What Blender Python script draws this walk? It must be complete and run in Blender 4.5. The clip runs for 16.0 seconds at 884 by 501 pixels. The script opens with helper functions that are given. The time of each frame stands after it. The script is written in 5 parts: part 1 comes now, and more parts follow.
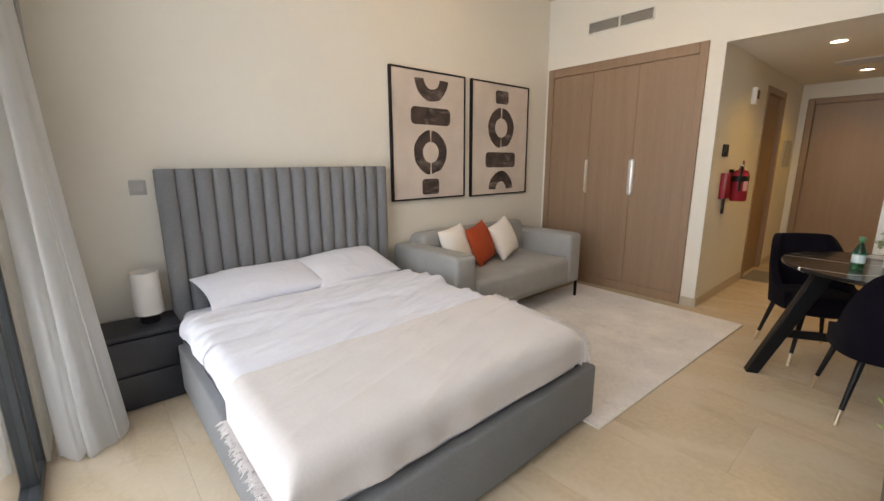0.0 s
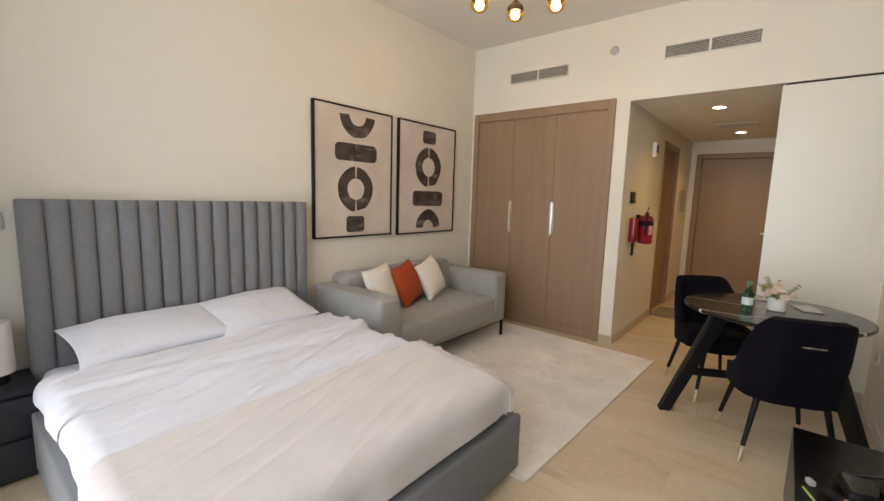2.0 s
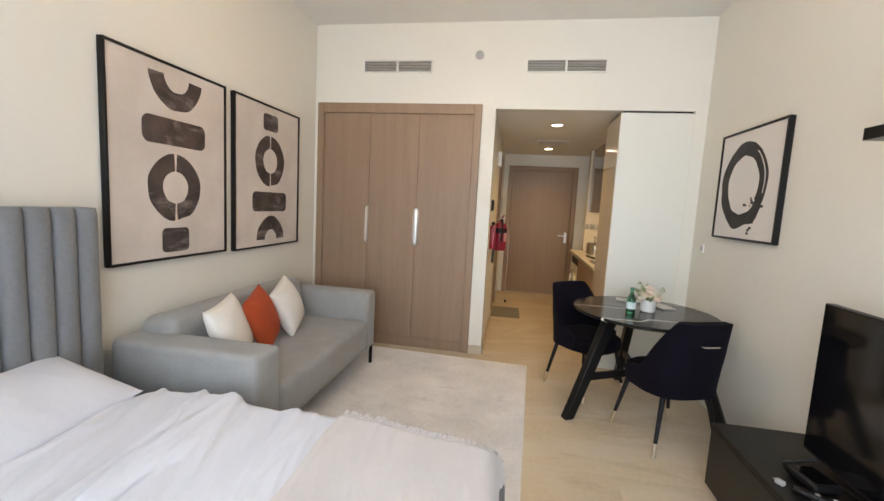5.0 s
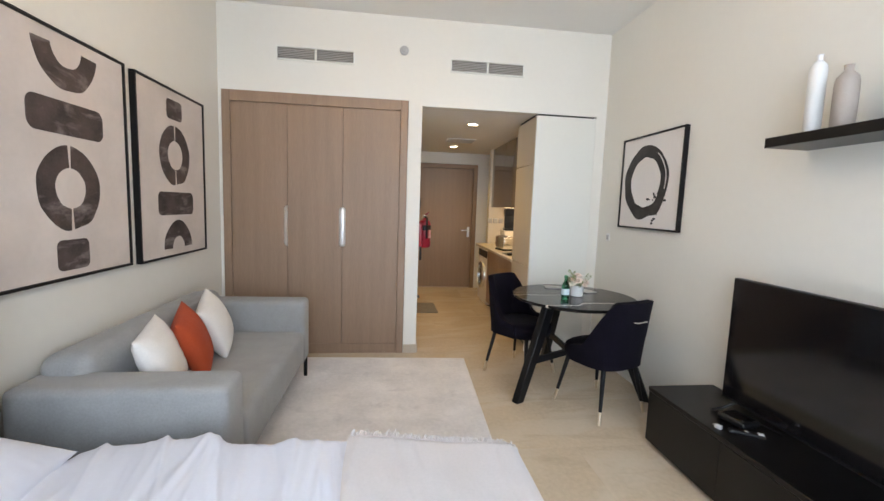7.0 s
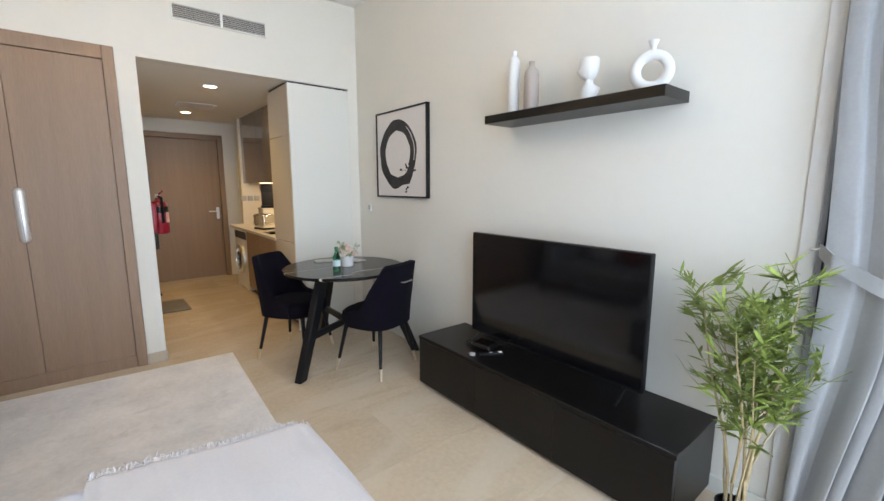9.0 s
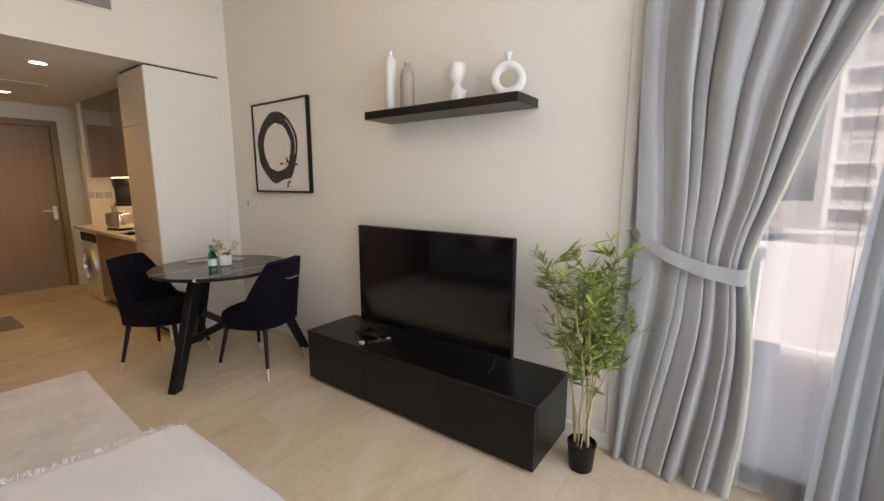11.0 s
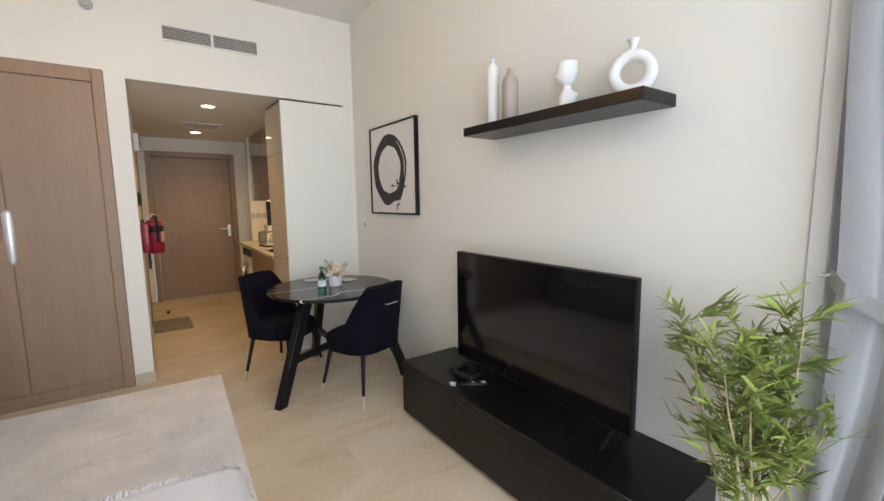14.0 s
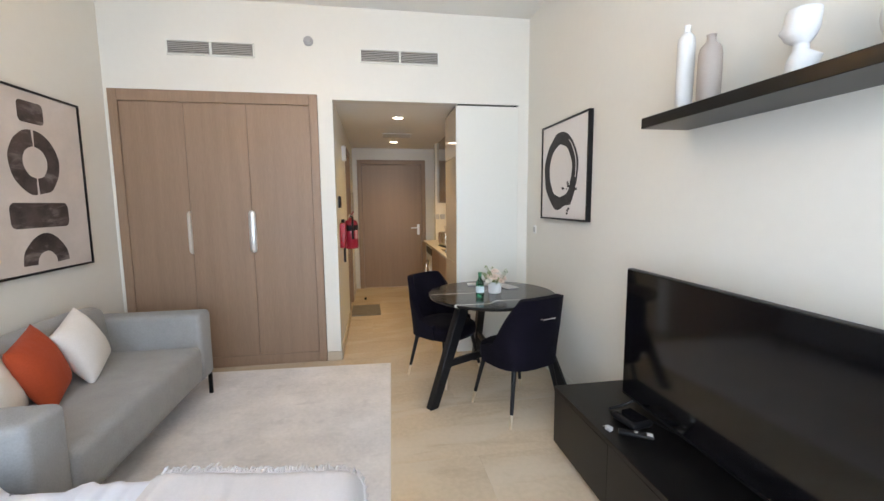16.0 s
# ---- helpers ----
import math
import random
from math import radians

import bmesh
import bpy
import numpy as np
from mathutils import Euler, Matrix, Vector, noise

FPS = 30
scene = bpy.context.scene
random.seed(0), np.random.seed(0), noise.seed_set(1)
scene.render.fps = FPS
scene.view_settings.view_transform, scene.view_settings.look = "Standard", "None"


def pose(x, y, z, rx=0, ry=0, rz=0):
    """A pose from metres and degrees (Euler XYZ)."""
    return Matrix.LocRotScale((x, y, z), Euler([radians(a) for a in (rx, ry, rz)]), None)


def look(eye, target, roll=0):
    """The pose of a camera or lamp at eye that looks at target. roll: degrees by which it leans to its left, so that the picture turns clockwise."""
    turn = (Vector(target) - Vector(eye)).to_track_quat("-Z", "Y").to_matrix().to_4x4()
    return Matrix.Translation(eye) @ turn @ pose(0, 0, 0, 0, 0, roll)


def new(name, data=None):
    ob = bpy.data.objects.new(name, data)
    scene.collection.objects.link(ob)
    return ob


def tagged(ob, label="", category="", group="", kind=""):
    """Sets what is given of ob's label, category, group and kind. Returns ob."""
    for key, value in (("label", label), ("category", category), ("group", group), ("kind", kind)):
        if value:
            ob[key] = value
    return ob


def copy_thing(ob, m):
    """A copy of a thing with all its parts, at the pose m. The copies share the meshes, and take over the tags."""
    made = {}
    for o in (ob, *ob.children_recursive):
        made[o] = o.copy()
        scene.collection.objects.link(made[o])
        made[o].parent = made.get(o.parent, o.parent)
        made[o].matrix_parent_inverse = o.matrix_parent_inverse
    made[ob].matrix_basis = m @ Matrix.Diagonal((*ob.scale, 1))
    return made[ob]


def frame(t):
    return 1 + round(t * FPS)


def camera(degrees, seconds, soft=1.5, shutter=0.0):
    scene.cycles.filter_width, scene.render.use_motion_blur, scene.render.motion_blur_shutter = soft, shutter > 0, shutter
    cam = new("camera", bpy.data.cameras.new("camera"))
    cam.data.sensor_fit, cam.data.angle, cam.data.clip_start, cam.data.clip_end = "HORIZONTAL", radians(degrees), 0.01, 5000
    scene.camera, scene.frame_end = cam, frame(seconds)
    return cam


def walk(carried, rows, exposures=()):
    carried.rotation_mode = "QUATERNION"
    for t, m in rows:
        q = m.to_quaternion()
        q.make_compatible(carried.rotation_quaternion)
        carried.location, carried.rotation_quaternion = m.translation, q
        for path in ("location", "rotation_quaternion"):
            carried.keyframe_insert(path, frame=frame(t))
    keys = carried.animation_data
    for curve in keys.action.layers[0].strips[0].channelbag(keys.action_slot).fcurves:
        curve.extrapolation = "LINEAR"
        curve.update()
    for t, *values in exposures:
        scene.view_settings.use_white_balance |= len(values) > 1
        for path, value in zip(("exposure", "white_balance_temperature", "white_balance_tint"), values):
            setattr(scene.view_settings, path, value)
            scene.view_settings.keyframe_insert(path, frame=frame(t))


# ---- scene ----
cam = camera(93.5, 16.0)
PATH = [
    (0, (1.732, 0.517, 1.37), (3.015, 1.993, 0.951), -0.3),
    (0.5, (1.745, 0.497, 1.394), (3.064, 1.957, 1.038), 0.1),
    (1, (1.768, 0.474, 1.397), (3.143, 1.893, 1.089), 0.7),
    (1.5, (1.804, 0.468, 1.397), (3.252, 1.82, 1.124), 1.3),
    (2, (1.841, 0.567, 1.408), (3.374, 1.826, 1.151), 1.7),
    (2.5, (1.851, 0.734, 1.406), (3.471, 1.881, 1.162), 2.1),
    (3, (1.895, 0.868, 1.403), (3.606, 1.878, 1.169), 2.4),
    (3.5, (2.0, 1.022, 1.398), (3.8, 1.863, 1.169), 2.8),
    (4, (2.029, 1.187, 1.415), (3.904, 1.844, 1.188), 3.0),
    (6.5, (2.068, 1.972, 1.438), (4.055, 1.893, 1.23), 2.4),
    (7, (2.069, 2.042, 1.429), (4.043, 1.799, 1.217), 2.0),
    (7.5, (2.136, 2.047, 1.426), (4.07, 1.587, 1.205), 1.5),
    (8, (2.15, 2.019, 1.42), (4.001, 1.301, 1.178), 0.8),
    (8.5, (2.126, 2.027, 1.403), (3.841, 1.035, 1.135), 0.4),
    (9, (2.097, 2.068, 1.397), (3.633, 0.824, 1.092), 0.0),
    (9.5, (2.046, 2.103, 1.384), (3.386, 0.657, 1.048), 0.0),
    (10, (2.011, 2.129, 1.375), (3.183, 0.548, 1.021), -0.0),
    (12.5, (1.96, 2.0, 1.411), (3.16, 0.422, 1.147), -0.5),
    (13, (1.969, 1.858, 1.424), (3.294, 0.38, 1.183), -0.6),
    (13.5, (1.997, 1.763, 1.421), (3.473, 0.434, 1.187), -0.7),
    (14, (2.057, 1.73, 1.414), (3.68, 0.587, 1.173), -0.8),
    (14.5, (2.129, 1.693, 1.411), (3.882, 0.762, 1.161), -0.8),
    (15, (2.17, 1.611, 1.418), (4.031, 0.921, 1.17), -0.7),
    (15.5, (2.171, 1.511, 1.426), (4.095, 1.019, 1.185), -0.6),
    (16, (2.169, 1.459, 1.438), (4.13, 1.138, 1.211), -0.5),
]
EXPOSURES = [
    (0, -0.37, 7950, 21),
    (2, -0.38, 8050, 21),
    (3, -0.36, 7950, 21),
    (4, -0.16, 7650, 20),
    (6.5, -0.04, 6750, 18),
    (8, -0.05, 6550, 18),
    (9, -0.09, 6500, 17),
    (9.5, -0.22, 6800, 18),
    (10, -0.36, 7100, 20),
    (12.5, -0.57, 8200, 26),
    (13, -0.54, 8150, 26),
    (13.5, -0.36, 7450, 22),
    (14, -0.22, 6950, 20),
    (14.5, -0.11, 6750, 19),
    (15, 0.0, 6550, 18),
    (16, 0.06, 6550, 18),
]
walk(cam, [(t, look(eye, target, roll)) for t, eye, target, roll in PATH], EXPOSURES)

# ---- light ----
world = bpy.data.worlds.new("sky")
scene.world = world
world.use_nodes = True
wn = world.node_tree.nodes
sky = wn.new("ShaderNodeTexSky")
sky.sky_type = 'NISHITA'
sky.sun_disc = False
sky.dust_density = 3.0
sky.air_density = 1.0
sky.ozone_density = 0.6
sky.sun_elevation = radians(55)
sky.sun_rotation = radians(20)
world.node_tree.links.new(sky.outputs[0], wn["Background"].inputs[0])
wn["Background"].inputs[1].default_value = 0.15

sun = new("sun", bpy.data.lights.new("sun", 'SUN'))
sun.data.energy = 5.0
sun.data.angle = radians(0.6)
sun.data.color = (1.0, 0.98, 0.95)
sun.matrix_world = look((0, 0, 10), (-0.18, -0.50, 9.15))


def area_lamp(name, m, w, h, power, color):
    lamp = new(name, bpy.data.lights.new(name, 'AREA'))
    lamp.data.shape, lamp.data.size, lamp.data.size_y = 'RECTANGLE', w, h
    lamp.data.energy, lamp.data.color = power, color
    lamp.matrix_world = m
    return lamp


# the sky's light in the opening of the long window
area_lamp("window_light", look((0.78, 1.62, 1.60), (4.0, 1.05, 1.10)), 3.4, 3.0, 116, (0.70, 0.870, 1.0)).data.spread = radians(158)


# ---- materials ----
def mat(name, color, rough=0.5, metal=0.0, var=0.12, scale=6.0, bump=0.0, bscale=200.0, spec=0.5, sheen=0.0, coat=0.0, stretch=(1, 1, 1), per_object=0.0, fine=0.5):
    m = bpy.data.materials.new(name)
    m.use_nodes = True
    n, l = m.node_tree.nodes, m.node_tree.links
    b = n["Principled BSDF"]
    b.inputs["Roughness"].default_value = rough
    b.inputs["Metallic"].default_value = metal
    b.inputs["Specular IOR Level"].default_value = spec
    b.inputs["Sheen Weight"].default_value = sheen
    b.inputs["Coat Weight"].default_value = coat
    tc = n.new("ShaderNodeTexCoord")
    mp = n.new("ShaderNodeMapping")
    mp.inputs["Scale"].default_value = stretch
    l.new(tc.outputs["Object"], mp.inputs[0])
    big = n.new("ShaderNodeTexNoise")
    big.inputs["Scale"].default_value = scale
    big.inputs["Detail"].default_value = 5
    l.new(mp.outputs[0], big.inputs["Vector"])
    small = n.new("ShaderNodeTexNoise")
    small.inputs["Scale"].default_value = scale * 14
    small.inputs["Detail"].default_value = 3
    l.new(mp.outputs[0], small.inputs["Vector"])
    mix = n.new("ShaderNodeMix")
    mix.data_type = 'FLOAT'
    mix.inputs[0].default_value = fine
    l.new(big.outputs[0], mix.inputs[2])
    l.new(small.outputs[0], mix.inputs[3])
    ramp = n.new("ShaderNodeValToRGB")
    lo = [c * (1 - var) for c in color]
    hi = [min(1, c * (1 + var)) for c in color]
    ramp.color_ramp.elements[0].position, ramp.color_ramp.elements[1].position = 0.3, 0.7
    ramp.color_ramp.elements[0].color = (*lo, 1)
    ramp.color_ramp.elements[1].color = (*hi, 1)
    l.new(mix.outputs[0], ramp.inputs[0])
    col = ramp.outputs[0]
    if per_object:
        info = n.new("ShaderNodeObjectInfo")
        mr = n.new("ShaderNodeMapRange")
        mr.inputs[3].default_value, mr.inputs[4].default_value = 1 - per_object, 1 + per_object
        l.new(info.outputs["Random"], mr.inputs[0])
        hsv = n.new("ShaderNodeHueSaturation")
        l.new(mr.outputs[0], hsv.inputs["Value"])
        l.new(col, hsv.inputs["Color"])
        col = hsv.outputs[0]
    l.new(col, b.inputs["Base Color"])
    if bump:
        bn = n.new("ShaderNodeTexNoise")
        bn.inputs["Scale"].default_value = bscale
        bn.inputs["Detail"].default_value = 2
        l.new(mp.outputs[0], bn.inputs["Vector"])
        bp = n.new("ShaderNodeBump")
        bp.inputs["Strength"].default_value = bump
        bp.inputs["Distance"].default_value = 0.004
        l.new(bn.outputs[0], bp.inputs["Height"])
        l.new(bp.outputs[0], b.inputs["Normal"])
    return m


def wave_mat(name, base, vein, rough, scale, distort, lo, hi, coat=0.0, bands='DIAGONAL', stretch=(1, 1, 1), per_object=0.0, amount=1.0):
    """Stone with thin veins."""
    m = mat(name, base, rough, var=0.1, scale=2.5, coat=coat, per_object=per_object)
    n, l = m.node_tree.nodes, m.node_tree.links
    b = n["Principled BSDF"]
    src = b.inputs["Base Color"].links[0].from_socket
    w = n.new("ShaderNodeTexWave")
    w.bands_direction = bands
    w.inputs["Scale"].default_value = scale
    w.inputs["Distortion"].default_value = distort
    w.inputs["Detail"].default_value = 4
    w.inputs["Detail Scale"].default_value = 1.4
    tc = n.new("ShaderNodeTexCoord")
    mp = n.new("ShaderNodeMapping")
    mp.inputs["Scale"].default_value = stretch
    if per_object:
        info = n.new("ShaderNodeObjectInfo")
        mul = n.new("ShaderNodeMath")
        mul.operation = 'MULTIPLY'
        mul.inputs[1].default_value = 37.0
        l.new(info.outputs["Random"], mul.inputs[0])
        l.new(mul.outputs[0], mp.inputs["Location"])
    l.new(tc.outputs["Object"], mp.inputs[0])
    l.new(mp.outputs[0], w.inputs["Vector"])
    r = n.new("ShaderNodeValToRGB")
    r.color_ramp.elements[0].position, r.color_ramp.elements[1].position = lo, hi
    r.color_ramp.elements[1].color = (amount, amount, amount, 1)
    l.new(w.outputs["Fac"], r.inputs[0])
    mx = n.new("ShaderNodeMix")
    mx.data_type = 'RGBA'
    l.new(r.outputs[0], mx.inputs[0])
    l.new(src, mx.inputs[6])
    mx.inputs[7].default_value = (*vein, 1)
    l.new(mx.outputs[2], b.inputs["Base Color"])
    return m


def glow(name, color, strength):
    m = bpy.data.materials.new(name)
    m.use_nodes = True
    b = m.node_tree.nodes["Principled BSDF"]
    b.inputs["Base Color"].default_value = (*color, 1)
    b.inputs["Emission Color"].default_value = (*color, 1)
    b.inputs["Emission Strength"].default_value = strength
    return m


def glass(name, color=(1, 1, 1), rough=0.0, ior=1.45):
    m = bpy.data.materials.new(name)
    m.use_nodes = True
    b = m.node_tree.nodes["Principled BSDF"]
    b.inputs["Base Color"].default_value = (*color, 1)
    b.inputs["Roughness"].default_value = rough
    b.inputs["Transmission Weight"].default_value = 1
    b.inputs["IOR"].default_value = ior
    return m


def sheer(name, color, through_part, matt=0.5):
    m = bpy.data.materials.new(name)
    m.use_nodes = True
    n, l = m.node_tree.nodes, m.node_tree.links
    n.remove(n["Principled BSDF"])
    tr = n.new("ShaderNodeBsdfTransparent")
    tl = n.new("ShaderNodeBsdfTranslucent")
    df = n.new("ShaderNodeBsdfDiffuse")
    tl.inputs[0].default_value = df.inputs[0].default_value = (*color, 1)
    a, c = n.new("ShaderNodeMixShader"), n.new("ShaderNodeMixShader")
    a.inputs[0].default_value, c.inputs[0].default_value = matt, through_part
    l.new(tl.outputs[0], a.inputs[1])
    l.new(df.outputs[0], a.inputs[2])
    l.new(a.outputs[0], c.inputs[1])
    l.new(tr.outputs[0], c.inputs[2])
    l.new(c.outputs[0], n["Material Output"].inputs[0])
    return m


M_WALL = mat("wall_paint", (0.75, 0.722, 0.655), 0.75, var=0.015, scale=1.5, bump=0.04, bscale=160, spec=0.25)
M_CEIL = mat("ceiling_paint", (0.80, 0.78, 0.74), 0.85, var=0.012, scale=1.2, spec=0.2)
M_TILE = wave_mat("floor_tile", (0.63, 0.505, 0.365), (0.71, 0.61, 0.48), 0.27, 0.8, 8.0, 0.55, 0.98, stretch=(1.5, 0.6, 1), per_object=0.03, amount=0.45)


def streaks(m, color, scale, stretch, lo, hi, amount, turn):
    """Short cloudy streaks over a finished stone."""
    n, l = m.node_tree.nodes, m.node_tree.links
    b = n["Principled BSDF"]
    src = b.inputs["Base Color"].links[0].from_socket
    tc, mp, nz, info, off = n.new("ShaderNodeTexCoord"), n.new("ShaderNodeMapping"), n.new("ShaderNodeTexNoise"), n.new("ShaderNodeObjectInfo"), n.new("ShaderNodeMath")
    off.operation = 'MULTIPLY'
    off.inputs[1].default_value = 53.0
    l.new(info.outputs["Random"], off.inputs[0])
    l.new(off.outputs[0], mp.inputs["Location"])
    mp.inputs["Rotation"].default_value = (0, 0, radians(turn))
    mp.inputs["Scale"].default_value = stretch
    l.new(tc.outputs["Object"], mp.inputs[0])
    nz.inputs["Scale"].default_value = scale
    nz.inputs["Detail"].default_value = 6
    nz.inputs["Roughness"].default_value = 0.6
    nz.inputs["Distortion"].default_value = 0.6
    l.new(mp.outputs[0], nz.inputs["Vector"])
    r = n.new("ShaderNodeValToRGB")
    r.color_ramp.elements[0].position, r.color_ramp.elements[1].position = lo, hi
    r.color_ramp.elements[1].color = (amount, amount, amount, 1)
    l.new(nz.outputs[0], r.inputs[0])
    mx = n.new("ShaderNodeMix")
    mx.data_type = 'RGBA'
    l.new(r.outputs[0], mx.inputs[0])
    l.new(src, mx.inputs[6])
    mx.inputs[7].default_value = (*color, 1)
    l.new(mx.outputs[2], b.inputs["Base Color"])


streaks(M_TILE, (0.44, 0.34, 0.23), 2.2, (3.2, 0.7, 1), 0.56, 0.74, 0.55, 24)
M_GROUT = mat("grout", (0.63, 0.52, 0.385), 0.8, var=0.05)
M_BASE = mat("baseboard_tile", (0.50, 0.42, 0.32), 0.35, var=0.05, scale=4)
M_OAK = mat("taupe_oak", (0.285, 0.185, 0.121), 0.5, var=0.14, scale=2.2, stretch=(7, 7, 0.42), bump=0.05, bscale=40, fine=0.45)
M_OAKD = mat("door_oak", (0.295, 0.188, 0.107), 0.45, var=0.10, scale=2.2, stretch=(9, 9, 0.5), fine=0.45)
M_GREY = mat("grey_upholstery", (0.200, 0.207, 0.222), 0.9, var=0.10, scale=5, bump=0.25, bscale=700, sheen=0.15, spec=0.2)
M_SOFA = mat("sofa_weave", (0.325, 0.325, 0.320), 0.92, var=0.11, scale=9, bump=0.3, bscale=650, sheen=0.15, spec=0.2)
M_LINEN = mat("white_linen", (0.715, 0.730, 0.805), 0.85, var=0.02, scale=5, bump=0.12, bscale=450, sheen=0.1, spec=0.2)
M_THROW = mat("cream_knit", (0.655, 0.620, 0.618), 0.95, var=0.05, scale=7, bump=0.35, bscale=420, sheen=0.2, spec=0.15)
M_CREAM = mat("cream_cushion", (0.78, 0.74, 0.69), 0.9, var=0.05, scale=8, bump=0.25, bscale=450, sheen=0.08)
M_RUST = mat("rust_cushion", (0.40, 0.064, 0.022), 0.9, var=0.10, scale=8, bump=0.25, bscale=450, sheen=0.04, spec=0.2)
M_RUG = mat("pale_rug", (0.81, 0.765, 0.74), 0.98, var=0.16, scale=3.2, bump=0.6, bscale=330, sheen=0.3, spec=0.1, fine=0.35)
streaks(M_RUG, (0.58, 0.54, 0.525), 5.0, (1.6, 1.0, 1), 0.56, 0.72, 0.5, 40)
M_MAT = mat("grey_mat", (0.22, 0.20, 0.18), 0.95, var=0.2, scale=30, bump=0.4, bscale=300)
M_BLACKW = mat("black_brown_wood", (0.0045, 0.004, 0.0042), 0.30, var=0.25, scale=3, stretch=(1, 14, 14), spec=0.28)
M_BLACK = mat("black_paint", (0.006, 0.006, 0.007), 0.42, var=0.15, scale=9, spec=0.3)
M_NAVY = mat("charcoal_lacquer", (0.022, 0.024, 0.032), 0.38, var=0.12, scale=5)
M_VELVET = mat("black_velvet", (0.0060, 0.0050, 0.0090), 0.9, var=0.4, scale=9, bump=0.2, bscale=500, sheen=0.02, spec=0.05)
M_GOLD = mat("brass", (0.80, 0.70, 0.55), 0.28, metal=1, var=0.06, scale=20)
M_CHROME = mat("brushed_steel", (0.80, 0.80, 0.80), 0.25, metal=1, var=0.04, scale=30, stretch=(1, 1, 8))
M_SATIN = mat("satin_aluminium", (0.86, 0.86, 0.86), 0.38, metal=0.75, var=0.04, scale=30)
M_MARBLE = mat("black_marble", (0.013, 0.012, 0.012), 0.18, var=0.3, scale=5, spec=0.32)


def add_veins(m, veins, color):
    """Thin veins across a slab: each follows x = x0 + rise where y runs from y0 to y1."""
    n, l = m.node_tree.nodes, m.node_tree.links
    b = n["Principled BSDF"]
    col = b.inputs["Base Color"].links[0].from_socket
    tc, sep, nz = n.new("ShaderNodeTexCoord"), n.new("ShaderNodeSeparateXYZ"), n.new("ShaderNodeTexNoise")
    nz.inputs["Scale"].default_value = 9
    nz.inputs["Detail"].default_value = 4
    l.new(tc.outputs["Object"], sep.inputs[0])
    l.new(tc.outputs["Object"], nz.inputs["Vector"])

    def op(kind, a, c):
        node = n.new("ShaderNodeMath")
        node.operation = kind
        for i, v in enumerate((a, c)):
            if isinstance(v, (int, float)):
                node.inputs[i].default_value = v
            else:
                l.new(v, node.inputs[i])
        return node.outputs[0]
    for x0, rise, y0, y1, width, wob in veins:
        mr = n.new("ShaderNodeMapRange")
        mr.interpolation_type = 'SMOOTHSTEP'
        mr.inputs[1].default_value, mr.inputs[2].default_value = y0, y1
        mr.inputs[3].default_value, mr.inputs[4].default_value = x0, x0 + rise
        l.new(sep.outputs[1], mr.inputs[0])
        f = op('ADD', mr.outputs[0], op('MULTIPLY', op('SUBTRACT', nz.outputs[0], 0.5), wob))
        d = op('ABSOLUTE', op('SUBTRACT', sep.outputs[0], f), 0)
        on = n.new("ShaderNodeMapRange")
        on.inputs[1].default_value, on.inputs[2].default_value = width * 0.5, width
        on.inputs[3].default_value, on.inputs[4].default_value = 0.9, 0.0
        l.new(d, on.inputs[0])
        mx = n.new("ShaderNodeMix")
        mx.data_type = 'RGBA'
        l.new(on.outputs[0], mx.inputs[0])
        l.new(col, mx.inputs[6])
        mx.inputs[7].default_value = (*color, 1)
        col = mx.outputs[2]
    l.new(col, b.inputs["Base Color"])


add_veins(M_MARBLE, ((0.015, 0.29, 0.17, -0.32, 0.0085, 0.05), (-0.335, 0.07, 0.12, 0.03, 0.0095, 0.04), (0.12, 0.16, 0.10, -0.10, 0.002, 0.10)), (0.70, 0.66, 0.60))
M_SCREEN = mat("screen_glass", (0.004, 0.004, 0.005), 0.09, var=0.05)
M_CERAM = mat("white_ceramic", (0.70, 0.69, 0.67), 0.55, var=0.03, scale=14, bump=0.05, bscale=120)
M_TAUPE = mat("taupe_ceramic", (0.38, 0.325, 0.285), 0.6, var=0.05, scale=14, bump=0.05, bscale=120)
M_CANVAS = mat("beige_canvas", (0.60, 0.525, 0.475), 0.85, var=0.15, scale=2.4, bump=0.1, bscale=600, fine=0.12)
M_CANVASW = mat("white_canvas", (0.72, 0.68, 0.65), 0.85, var=0.03, scale=3, bump=0.1, bscale=600)
M_INK = mat("brown_watercolour", (0.060, 0.042, 0.038), 0.8, var=0.65, scale=7, fine=0.2)
streaks(M_INK, (0.27, 0.225, 0.21), 7.0, (0.6, 1, 1.6), 0.52, 0.70, 0.75, 0)
M_INKB = mat("black_ink", (0.035, 0.031, 0.031), 0.8, var=0.5, scale=12, fine=0.3)
M_WHITE = mat("white_laminate", (0.73, 0.72, 0.66), 0.30, var=0.01, scale=2)
M_WPLAS = mat("white_plastic", (0.75, 0.74, 0.72), 0.4, var=0.02, scale=10)
M_GPLAS = mat("grey_plastic", (0.42, 0.41, 0.40), 0.4, var=0.04, scale=10)
M_SLAT = mat("vent_slat", (0.50, 0.47, 0.43), 0.5, var=0.03, scale=10)
M_DARK = mat("dark_void", (0.02, 0.02, 0.02), 0.8, var=0.1)
M_GLOSS = mat("taupe_gloss", (0.20, 0.155, 0.11), 0.10, var=0.04, scale=3, coat=0.5)
M_GLOSSL = mat("cream_gloss", (0.66, 0.58, 0.47), 0.12, var=0.02, scale=3, coat=0.5)
M_STONE = mat("worktop_stone", (0.66, 0.60, 0.50), 0.25, var=0.06, scale=8)
